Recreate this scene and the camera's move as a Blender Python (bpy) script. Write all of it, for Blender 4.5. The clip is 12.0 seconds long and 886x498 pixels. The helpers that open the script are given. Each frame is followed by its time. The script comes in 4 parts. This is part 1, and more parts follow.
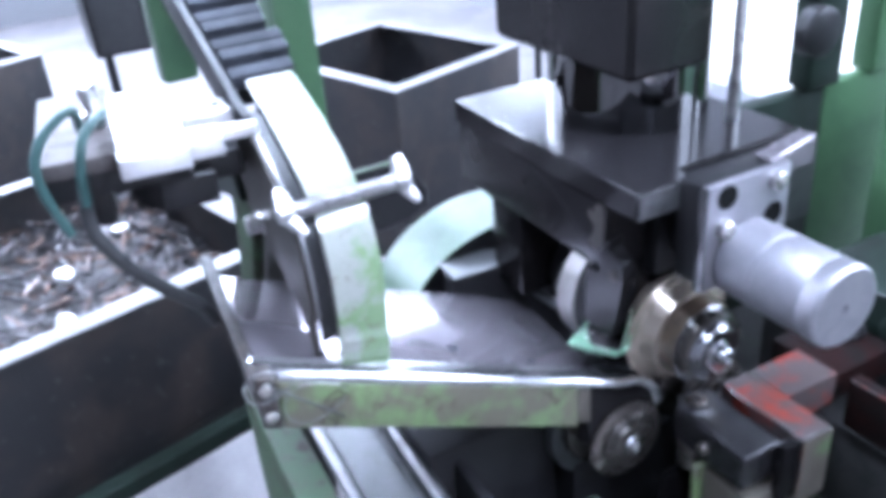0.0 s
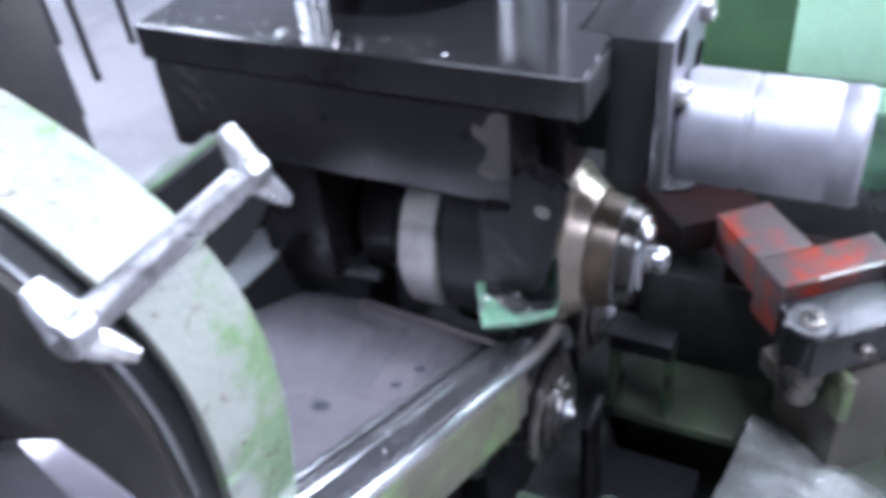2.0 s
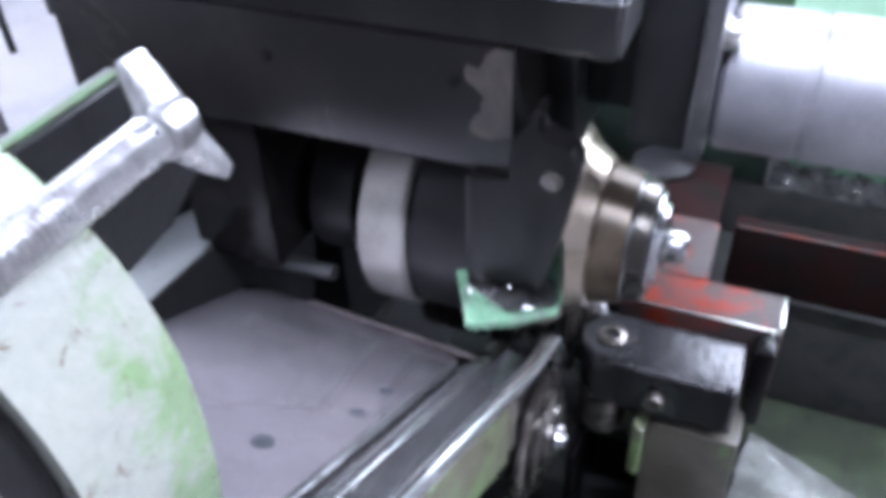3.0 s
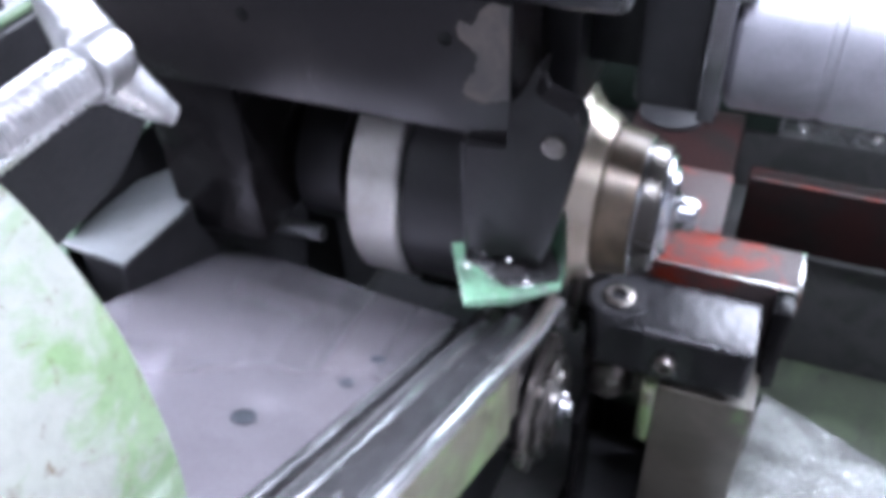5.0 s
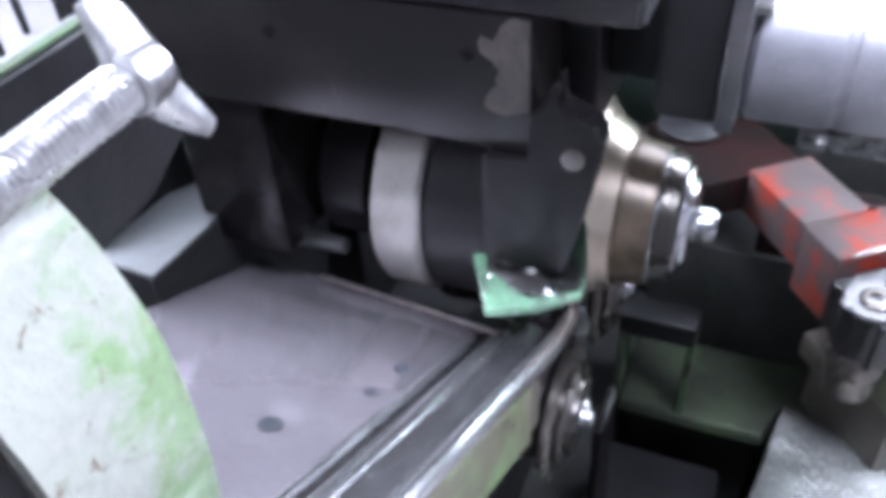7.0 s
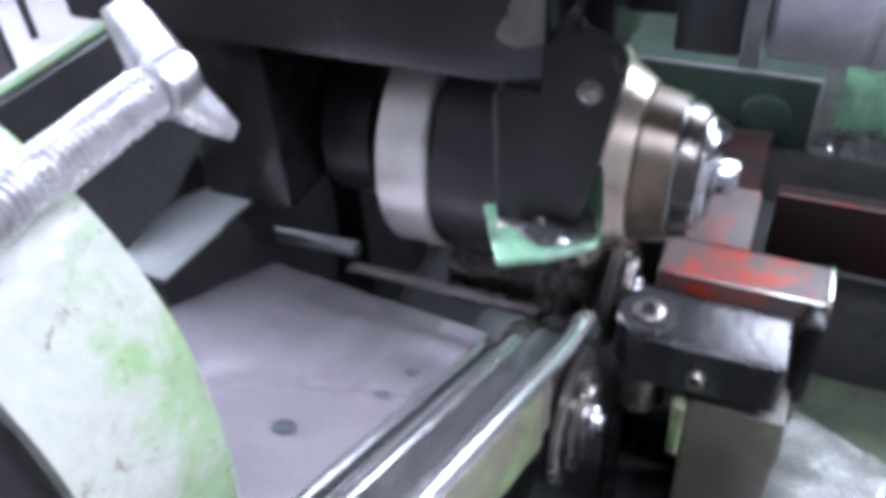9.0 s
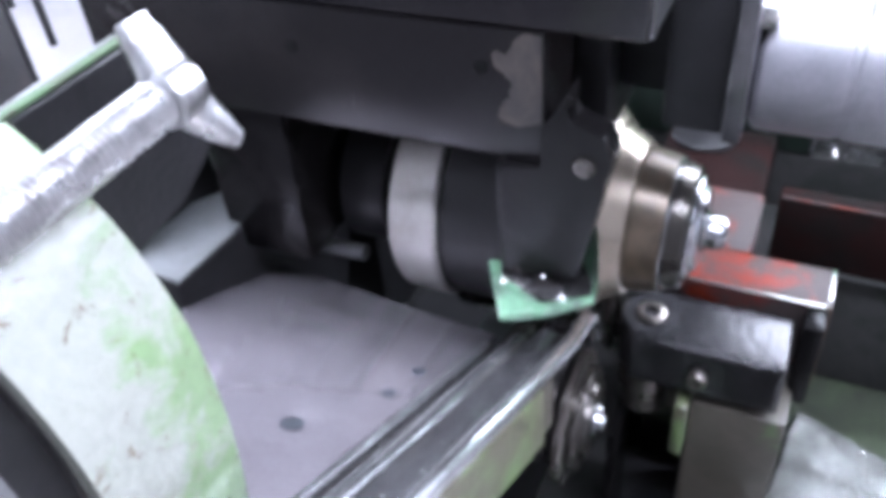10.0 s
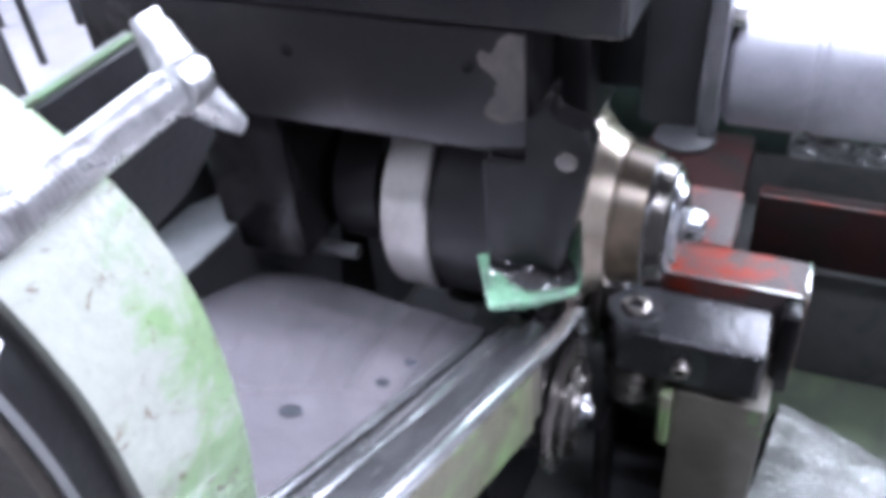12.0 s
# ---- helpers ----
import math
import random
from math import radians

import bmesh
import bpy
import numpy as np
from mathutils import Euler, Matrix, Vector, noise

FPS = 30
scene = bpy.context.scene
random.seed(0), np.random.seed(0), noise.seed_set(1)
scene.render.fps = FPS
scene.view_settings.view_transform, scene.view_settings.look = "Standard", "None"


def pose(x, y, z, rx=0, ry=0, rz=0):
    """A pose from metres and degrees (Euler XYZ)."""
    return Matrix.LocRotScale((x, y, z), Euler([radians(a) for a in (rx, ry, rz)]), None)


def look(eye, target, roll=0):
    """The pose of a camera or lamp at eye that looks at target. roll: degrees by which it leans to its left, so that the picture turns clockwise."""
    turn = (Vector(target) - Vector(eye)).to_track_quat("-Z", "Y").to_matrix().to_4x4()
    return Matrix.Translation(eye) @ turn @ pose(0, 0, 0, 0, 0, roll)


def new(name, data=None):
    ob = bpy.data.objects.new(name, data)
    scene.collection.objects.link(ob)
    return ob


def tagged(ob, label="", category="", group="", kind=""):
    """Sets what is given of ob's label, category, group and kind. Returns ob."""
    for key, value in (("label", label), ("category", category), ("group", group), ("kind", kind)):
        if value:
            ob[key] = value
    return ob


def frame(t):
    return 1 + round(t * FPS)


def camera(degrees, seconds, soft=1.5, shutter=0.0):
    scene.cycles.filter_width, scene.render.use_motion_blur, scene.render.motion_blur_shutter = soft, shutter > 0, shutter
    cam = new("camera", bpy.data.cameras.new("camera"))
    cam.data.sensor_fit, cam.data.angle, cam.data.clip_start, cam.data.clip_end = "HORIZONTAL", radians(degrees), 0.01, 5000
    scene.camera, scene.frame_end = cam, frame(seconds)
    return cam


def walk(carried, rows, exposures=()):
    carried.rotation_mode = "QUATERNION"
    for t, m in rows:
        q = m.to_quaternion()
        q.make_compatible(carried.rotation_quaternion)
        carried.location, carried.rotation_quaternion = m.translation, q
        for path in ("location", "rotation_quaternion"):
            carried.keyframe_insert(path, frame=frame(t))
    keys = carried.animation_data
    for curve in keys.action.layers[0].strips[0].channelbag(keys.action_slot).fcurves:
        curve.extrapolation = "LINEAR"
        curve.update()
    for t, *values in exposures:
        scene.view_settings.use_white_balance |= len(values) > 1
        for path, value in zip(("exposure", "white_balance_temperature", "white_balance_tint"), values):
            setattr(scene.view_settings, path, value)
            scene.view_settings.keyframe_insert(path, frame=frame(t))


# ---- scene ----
cam = camera(54.6, 12.0, 6.2, 0.5)
PATH = [
    (0, (-0.459, -0.531, 1.41), (0.31, 1.049, 0.455), -5.0),
    (0.5, (-0.472, -0.511, 1.414), (0.335, 1.055, 0.466), -5.8),
    (1, (-0.518, -0.428, 1.36), (0.401, 0.993, 0.293), -8.2),
    (1.5, (-0.493, -0.235, 1.355), (0.680, 0.921, 0.220), -9.7),
    (2, (-0.431, -0.150, 1.309), (0.954, 0.622, 0.091), -6.4),
    (2.5, (-0.402, -0.117, 1.271), (1.03, 0.56, 0.049), -3.7),
    (3, (-0.36, -0.085, 1.242), (1.075, 0.542, -0.002), -2.1),
    (5, (-0.333, -0.078, 1.219), (1.041, 0.534, -0.099), -3.1),
    (5.5, (-0.338, -0.07, 1.225), (1.039, 0.524, -0.099), -1.9),
    (6, (-0.34, -0.074, 1.224), (1.035, 0.574, -0.075), -3.6),
    (6.5, (-0.339, -0.077, 1.222), (1.043, 0.576, -0.068), -3.6),
    (7, (-0.341, -0.079, 1.222), (1.041, 0.579, -0.065), -4.3),
    (9, (-0.344, -0.076, 1.223), (1.041, 0.594, -0.055), -4.4),
    (9.5, (-0.345, -0.07, 1.222), (1.047, 0.587, -0.055), -3.8),
    (10, (-0.351, -0.086, 1.23), (1.026, 0.619, -0.038), -5.3),
    (10.5, (-0.354, -0.077, 1.227), (1.036, 0.588, -0.048), -4.2),
    (11, (-0.36, -0.093, 1.234), (1.01, 0.605, -0.046), -5.4),
    (11.5, (-0.361, -0.085, 1.232), (1.024, 0.57, -0.054), -3.7),
    (12, (-0.371, -0.095, 1.233), (1.036, 0.597, -0.009), -5.5),
]
walk(cam, [(t, look(eye, target, roll)) for t, eye, target, roll in PATH], [(0, 2.9, 5300, 17), (1.5, 2.78, 5500, 17), (2, 2.78, 5650, 17.5), (2.5, 2.86, 5750, 18), (3, 3.0, 5780, 18.3), (5, 3.17, 5850, 19), (12, 3.19, 5850, 19)])

# ---------------------------------------------------------------- light
world = bpy.data.worlds.new("world")
scene.world = world
world.use_nodes = True
wn = world.node_tree.nodes
sky = wn.new("ShaderNodeTexSky")
sky.sky_type, sky.sun_disc = "NISHITA", False
sky.sun_elevation, sky.sun_rotation = radians(40), radians(180)
wn["Background"].inputs["Strength"].default_value = 0.08
world.node_tree.links.new(sky.outputs["Color"], wn["Background"].inputs["Color"])

sun = new("sun", bpy.data.lights.new("sun", "SUN"))
sun.data.energy, sun.data.angle, sun.data.color = 5.0, radians(0.6), (1.0, 0.96, 0.9)
sun.matrix_basis = look((0, -9, 7.6), (0.0, 0, 0))


BATTENS = ((0.1, 1.1), (-0.9, -1.0), (0.85, -2.7))


def area(name, place, target, w, h, watts, colour=(0.93, 0.96, 1.0)):
    ob = new(name, bpy.data.lights.new(name, "AREA"))
    ob.data.shape, ob.data.size, ob.data.size_y, ob.data.energy, ob.data.color = "RECTANGLE", w, h, watts, colour
    ob.matrix_basis = look(place, target)
    return ob


# daylight through the windows
area("window_daylight", (-0.5, 6.8, 3.4), (-0.3, 0, 1.0), 8.0, 2.4, 165)
area("window_daylight_east", (2.5, 4.1, 2.0), (-0.2, 0.15, 1.0), 1.2, 1.1, 2)
area("window_daylight_high", (2.5, -1.37, 2.8), (0.0, -0.05, 0.85), 2.2, 2.1, 9)
# fluorescent batten lamps under the roof
for (lx, ly), watts in zip(BATTENS, (28, 17, 24)):
    area("batten_light", (lx, ly, 3.55), (lx, ly, 0), 0.25, 2.4, watts, (0.88, 0.95, 1.0))


# ---------------------------------------------------------------- materials
def mat(name, base, rough=0.5, metal=0.0, second=None, amount=0.5, scale=30.0, fine=400.0, bump=0.15, third=None,
        third_amount=0.35, third_scale=60.0, spec=0.5, rough2=None, coat=0.0, grad=None, side=None):
    """A worn surface: base colour, a second colour in patches, a third in smaller spots, grain in roughness and relief."""
    m = bpy.data.materials.new(name)
    m.use_nodes = True
    nt = m.node_tree
    n, l = nt.nodes, nt.links
    b = n["Principled BSDF"]
    co = n.new("ShaderNodeTexCoord").outputs["Object"]

    def noise_tex(s, detail=6.0, rough_=0.6, dist=0.0):
        t = n.new("ShaderNodeTexNoise")
        t.inputs["Scale"].default_value, t.inputs["Detail"].default_value = s, detail
        t.inputs["Roughness"].default_value, t.inputs["Distortion"].default_value = rough_, dist
        l.new(co, t.inputs["Vector"])
        return t.outputs["Fac"]

    def ramp(v, a, c):
        r = n.new("ShaderNodeMapRange")
        r.inputs["From Min"].default_value, r.inputs["From Max"].default_value = a, c
        l.new(v, r.inputs["Value"])
        return r.outputs["Result"]

    def mix(f, a, c):
        x = n.new("ShaderNodeMix")
        x.data_type = "RGBA"
        l.new(f, x.inputs["Factor"])
        for slot, v in ((6, a), (7, c)):
            if isinstance(v, tuple):
                x.inputs[slot].default_value = (*v, 1)
            else:
                l.new(v, x.inputs[slot])
        return x.outputs[2]

    big = noise_tex(scale, 8.0, 0.65, 0.4)
    # colour that shifts along the thing's height (grad) or towards one side of it (side)
    for axis, span in (("Z", grad), ("X", side)):
        if span:
            sep = n.new("ShaderNodeSeparateXYZ")
            l.new(co, sep.inputs[0])
            add_ = n.new("ShaderNodeMath")
            add_.operation = "ADD"
            g = n.new("ShaderNodeMapRange")
            g.inputs["From Min"].default_value, g.inputs["From Max"].default_value = span[0], span[1]
            g.inputs["To Min"].default_value, g.inputs["To Max"].default_value = span[2], span[3]
            l.new(sep.outputs[axis], g.inputs["Value"])
            l.new(big, add_.inputs[0])
            l.new(g.outputs["Result"], add_.inputs[1])
            big = add_.outputs[0]
    grain = noise_tex(fine, 3.0, 0.6)
    second = second or tuple(c * 0.7 for c in base)
    cut = 0.68 - 0.36 * amount
    col = mix(ramp(big, cut - 0.07, cut + 0.09), base, second)
    if third:
        spots = noise_tex(third_scale, 10.0, 0.7, 0.8)
        cut3 = 0.74 - 0.36 * third_amount
        col = mix(ramp(spots, cut3 - 0.03, cut3 + 0.04), col, third)
    dark = mix(ramp(grain, 0.2, 0.8), tuple(0.82 for _ in range(3)), (1.0, 1.0, 1.0))
    mul = n.new("ShaderNodeMix")
    mul.data_type, mul.blend_type = "RGBA", "MULTIPLY"
    mul.inputs["Factor"].default_value = 1.0
    l.new(col, mul.inputs[6])
    l.new(dark, mul.inputs[7])
    l.new(mul.outputs[2], b.inputs["Base Color"])
    rr = n.new("ShaderNodeMapRange")
    rr.inputs["To Min"].default_value, rr.inputs["To Max"].default_value = rough * 0.8, min(1.0, rough2 if rough2 else rough * 1.35)
    l.new(big, rr.inputs["Value"])
    l.new(rr.outputs["Result"], b.inputs["Roughness"])
    b.inputs["Metallic"].default_value = metal
    b.inputs["Specular IOR Level"].default_value = spec
    b.inputs["Coat Weight"].default_value = coat
    b.inputs["Coat Roughness"].default_value = 0.12
    if bump:
        bp = n.new("ShaderNodeBump")
        bp.inputs["Strength"].default_value, bp.inputs["Distance"].default_value = bump, 0.002
        add = n.new("ShaderNodeMath")
        add.operation = "ADD"
        l.new(big, add.inputs[0])
        l.new(grain, add.inputs[1])
        l.new(add.outputs[0], bp.inputs["Height"])
        l.new(bp.outputs["Normal"], b.inputs["Normal"])
    return m


def glow(name, colour, strength):
    m = bpy.data.materials.new(name)
    m.use_nodes = True
    b = m.node_tree.nodes["Principled BSDF"]
    b.inputs["Base Color"].default_value = (*colour, 1)
    b.inputs["Emission Color"].default_value = (*colour, 1)
    b.inputs["Emission Strength"].default_value = strength
    return m


OILY = mat("oily_black_steel", (0.0105, 0.0095, 0.0102), 0.24, 0.0, (0.015, 0.0132, 0.0135), 0.4, 9, 260, 0.05, (0.024, 0.0185, 0.0155), 0.24, 26, spec=0.13)
DARK = mat("dark_greasy_iron", (0.0125, 0.012, 0.013), 0.34, 0.0, (0.0095, 0.009, 0.01), 0.5, 30, 300, 0.2, spec=0.22)
RUST = mat("rust_patch_steel", (0.04, 0.03, 0.0255), 0.55, 0.1, (0.017, 0.0142, 0.013), 0.58, 75, 400, 0.15)
PLATE = mat("scuffed_grey_plate", (0.275, 0.25, 0.273), 0.115, 0.68, (0.235, 0.213, 0.232), 0.5, 9, 500, 0.015, (0.19, 0.165, 0.175), 0.12, 45, rough2=0.18)
STRIP = mat("polished_strip", (0.74, 0.74, 0.76), 0.2, 0.95, (0.52, 0.51, 0.52), 0.35, 20, 300, 0.03)
ROD = mat("bright_worn_rod", (0.56, 0.555, 0.56), 0.27, 0.95, (0.32, 0.31, 0.31), 0.45, 60, 300, 0.15)
WET = mat("oil_wet_steel", (0.12, 0.117, 0.123), 0.17, 0.7, (0.075, 0.072, 0.075), 0.45, 18, 300, 0.04)
WHEEL = mat("dull_wheel_steel", (0.34, 0.32, 0.31), 0.34, 0.6, (0.28, 0.26, 0.25), 0.5, 20, 300, 0.03)
STEEL = mat("bright_steel", (0.62, 0.61, 0.6), 0.2, 1.0, (0.4, 0.38, 0.36), 0.45, 40, 500, 0.05)
ROLL = mat("oiled_roll_steel", (0.36, 0.3, 0.245), 0.24, 0.75, (0.26, 0.212, 0.165), 0.45, 18, 500, 0.02)
BROWN = mat("brown_oiled_steel", (0.1, 0.072, 0.05), 0.3, 0.45, (0.06, 0.044, 0.031), 0.5, 40, 500, 0.04)
DARKROLL = mat("dark_oiled_steel", (0.1, 0.09, 0.083), 0.25, 0.85, (0.06, 0.053, 0.048), 0.5, 40, 400, 0.05)
CHROMED = mat("bright_oiled_steel", (0.4, 0.4, 0.415), 0.2, 1.0, (0.25, 0.24, 0.24), 0.45, 60, 400, 0.03)
CHROME = mat("dark_chrome", (0.16, 0.158, 0.162), 0.05, 1.0, (0.13, 0.128, 0.13), 0.5, 20, 500, 0.0, rough2=0.08)
GREYCYL = mat("matt_grey_aluminium", (0.29, 0.28, 0.305), 0.46, 0.8, (0.25, 0.24, 0.265), 0.5, 30, 500, 0.05)
GREEN = mat("worn_green_paint", (0.042, 0.072, 0.037), 0.6, 0.0, (0.05, 0.058, 0.04), 0.45, 38, 260, 0.3, (0.024, 0.019, 0.014), 0.48, 40, spec=0.1)
SIDEPLATE = mat("grey_oiled_plate", (0.032, 0.027, 0.024), 0.42, 0.1, (0.022, 0.019, 0.0165), 0.5, 16, 300, 0.15, (0.055, 0.043, 0.034), 0.2, 30, spec=0.2)
RAILGREEN = mat("worn_rail_paint", (0.125, 0.178, 0.075), 0.34, 0.0, (0.1, 0.09, 0.064), 0.58, 26, 260, 0.3, (0.04, 0.032, 0.022), 0.42, 45)
LEDGE = mat("wet_green_paint", (0.075, 0.11, 0.07), 0.2, 0.0, (0.045, 0.06, 0.042), 0.5, 30, 150, 0.9, (0.012, 0.013, 0.012), 0.55, 35)
# Paler top and left: worn paint, plus the band's sheen put into the colour
BAND = mat("worn_band_paint", (0.215, 0.22, 0.192), 0.2, 0.0, (0.13, 0.195, 0.095), 0.44, 55, 260, 0.25, (0.095, 0.08, 0.048), 0.36, 80, coat=0.9, grad=(0.03, 0.19, 0.16, -0.15), side=(-0.008, 0.026, -0.1, 0.12))
SCOOP = mat("scoop_green_paint", (0.13, 0.24, 0.155), 0.25, 0.0, (0.06, 0.1, 0.07), 0.45, 40, 300, 0.3)
MINT = mat("mint_green_paint", (0.052, 0.09, 0.054), 0.34, 0.0, (0.038, 0.068, 0.041), 0.4, 12, 300, 0.05, spec=0.25)
COLUMN = mat("column_green_paint", (0.052, 0.105, 0.05), 0.34, 0.0, (0.036, 0.078, 0.038), 0.4, 7, 200, 0.06)
RED = mat("worn_red_paint", (0.06, 0.046, 0.045), 0.38, 0.0, (0.19, 0.02, 0.008), 0.33, 27, 300, 0.25, (0.06, 0.09, 0.047), 0.22, 20, spec=0.14)
# Far darker than RED, for the cross bar and the link tail
DULLRED = mat("dark_red", (0.0125, 0.0048, 0.0044), 0.6, 0.0, (0.0075, 0.006, 0.0056), 0.5, 22, 300, 0.2, (0.06, 0.0085, 0.005), 0.17, 30, spec=0.05)
CAST = mat("oily_casting", (0.29, 0.29, 0.275), 0.18, 0.65, (0.2, 0.205, 0.19), 0.5, 25, 260, 1.0, (0.15, 0.2, 0.14), 0.3, 30)
OLIVE = mat("oily_green_casting", (0.082, 0.07, 0.058), 0.32, 0.1, (0.055, 0.047, 0.038), 0.5, 14, 300, 0.35, (0.07, 0.1, 0.047), 0.38, 20)
CONCRETE = mat("concrete", (0.18, 0.167, 0.17), 0.75, 0.0, (0.13, 0.122, 0.125), 0.5, 1.6, 60, 0.15)
PAINTWALL = mat("hall_wall", (0.27, 0.27, 0.285), 0.8, 0.0, (0.22, 0.22, 0.235), 0.4, 0.8, 40, 0.1)
ROOF = mat("roof_sheet", (0.3, 0.31, 0.33), 0.7, 0.0, (0.22, 0.23, 0.25), 0.4, 1.0, 40, 0.1)
CRATE = mat("crate_black_steel", (0.0135, 0.013, 0.0145), 0.45, 0.2, (0.03, 0.023, 0.021), 0.45, 9, 200, 0.4, (0.11, 0.105, 0.1), 0.27, 60)
RIM = mat("crate_rim_steel", (0.095, 0.09, 0.095), 0.5, 0.2, (0.06, 0.056, 0.058), 0.5, 15, 200, 0.15)
RUBBER = mat("black_rubber", (0.012, 0.012, 0.013), 0.5, 0.0, (0.02, 0.02, 0.02), 0.4, 40, 300, 0.1)
TEAL = mat("teal_hose", (0.02, 0.055, 0.05), 0.42, 0.0, (0.016, 0.045, 0.042), 0.4, 60, 300, 0.05)
PINKISH = mat("stained_plate", (0.075, 0.066, 0.064), 0.6, 0.0, (0.04, 0.034, 0.032), 0.5, 30, 400, 0.1, spec=0.15)
WHITE = mat("machined_block", (0.6, 0.59, 0.6), 0.3, 0.7, (0.5, 0.48, 0.48), 0.4, 25, 400, 0.05)
COPPER = mat("copper_coated_steel", (0.13, 0.078, 0.056), 0.38, 0.7, (0.06, 0.05, 0.05), 0.5, 40, 400, 0.1)
NAIL = mat("dull_pin_steel", (0.1, 0.094, 0.098), 0.38, 0.8, (0.055, 0.049, 0.049), 0.5, 40, 400, 0.1)
PINMAT = mat("bright_pin_steel", (0.36, 0.3, 0.295), 0.24, 1.0, (0.24, 0.2, 0.2), 0.5, 60, 400, 0.03)
CHEEK = mat("dark_oily_steel", (0.0045, 0.0041, 0.0044), 0.2, 0.0, (0.0075, 0.0066, 0.0068), 0.45, 25, 400, 0.1, spec=0.09)
DARKGREEN = mat("dark_green", (0.014, 0.022, 0.017), 0.5, 0.0, (0.011, 0.015, 0.012), 0.5, 12, 300, 0.15, spec=0.12)
DISC = mat("oiled_disc_steel", (0.17, 0.148, 0.135), 0.26, 0.85, (0.115, 0.1, 0.092), 0.5, 40, 400, 0.05)
# Near-black iron with little sheen, spotted with dark green
FLATBLACK = mat("flat_black_iron", (0.03, 0.029, 0.0285), 0.5, 0.0, (0.02, 0.0205, 0.0195), 0.5, 30, 300, 0.2, (0.032, 0.042, 0.029), 0.34, 18, spec=0.12)
MOSS = mat("greasy_green_iron", (0.03, 0.035, 0.024), 0.3, 0.1, (0.045, 0.058, 0.034), 0.4, 22, 300, 0.4, (0.016, 0.015, 0.013), 0.35, 30, spec=0.35)
TRAY = mat("oil_stained_tray", (0.056, 0.058, 0.06), 0.42, 0.3, (0.034, 0.036, 0.035), 0.5, 22, 300, 0.15, (0.024, 0.022, 0.02), 0.3, 40)
DULLSHAFT = mat("dull_shaft_steel", (0.2, 0.2, 0.205), 0.3, 0.8, (0.12, 0.115, 0.115), 0.5, 30, 300, 0.1)
TOPOIL = mat("grimy_black_steel", (0.011, 0.01, 0.011), 0.09, 0.0, (0.015, 0.0135, 0.014), 0.4, 14, 260, 0.04, (0.026, 0.023, 0.022), 0.1, 50, spec=0.28, rough2=0.2)
STEP = mat("blue_grey_step_steel", (0.04, 0.043, 0.052), 0.65, 0.0, (0.026, 0.028, 0.033), 0.5, 25, 300, 0.1, spec=0.15)
FINGER = mat("oil_wet_finger_steel", (0.028, 0.026, 0.028), 0.11, 0.5, (0.018, 0.017, 0.018), 0.5, 45, 260, 0.22)
MUCK = mat("oily_black_chips", (0.012, 0.0112, 0.0115), 0.2, 0.1, (0.024, 0.022, 0.022), 0.4, 90, 300, 0.8, spec=0.3)
YARD = mat("pale_yard_concrete", (0.6, 0.6, 0.58), 0.8, 0.0, (0.5, 0.5, 0.48), 0.5, 1.0, 40, 0.1)
PALEMINT = mat("window_lit_mint", (0.4, 0.62, 0.43), 0.4, 0.0, (0.33, 0.54, 0.36), 0.4, 9, 200, 0.06)
BLACK = mat("black_hole", (0.006, 0.006, 0.006), 0.8, 0.0, bump=0, spec=0.03)
GLASS_DAY = glow("bright_daylight", (0.9, 0.96, 1.0), 3.2)
LOW_DAY = glow("low_bright_daylight", (0.9, 0.96, 1.0), 1.9)


# ---------------------------------------------------------------- builders
ORIGIN = {}


def thing(name, place, label, category, group="", kind=""):
    ob = new(name)
    ob.empty_display_size = 0.02
    ob.location = place
    ORIGIN[ob] = Vector(place)
    return tagged(ob, label, category, group, kind)


def part(name, bm, material, parent=None, label="", smooth=True):
    """Links a bmesh in world coordinates as one mesh object under parent."""
    base = ORIGIN.get(parent, Vector())
    bmesh.ops.recalc_face_normals(bm, faces=bm.faces)
    for v in bm.verts:
        v.co -= base
    me = bpy.data.meshes.new(name)
    bm.to_mesh(me)
    bm.free()
    me.materials.append(material)
    if smooth:
        me.shade_smooth()
        me.set_sharp_from_angle(angle=radians(38))
    ob = new(name, me)
    if parent:
        ob.parent = parent
        ORIGIN[ob] = base
    if label:
        ob["label"] = label
    return ob


def single(name, bm, material, label, category, group="", kind=""):
    return tagged(part(name, bm, material), label, category, group, kind)


def box(x0, x1, y0, y1, z0, z1, bevel=0.002, m=None, shear=0.0, bm=None, rnd=2):
    """A bevelled block; shear is the drop of z for each metre of x."""
    own = bmesh.new()
    bmesh.ops.create_cube(own, size=1)
    for v in own.verts:
        v.co = Vector(((x0 + x1) / 2 + v.co.x * (x1 - x0), (y0 + y1) / 2 + v.co.y * (y1 - y0), (z0 + z1) / 2 + v.co.z * (z1 - z0)))
    if bevel:
        bmesh.ops.bevel(own, geom=own.edges[:], offset=bevel, segments=rnd, affect="EDGES", profile=0.6)
    for v in own.verts:
        v.co.z -= shear * v.co.x
        if m is not None:
            v.co = m @ v.co
    return join(bm, own)


def join(bm, own):
    if bm is None:
        return own
    me = bpy.data.meshes.new("tmp")
    own.to_mesh(me)
    own.free()
    bm.from_mesh(me)
    bpy.data.meshes.remove(me)
    return bm


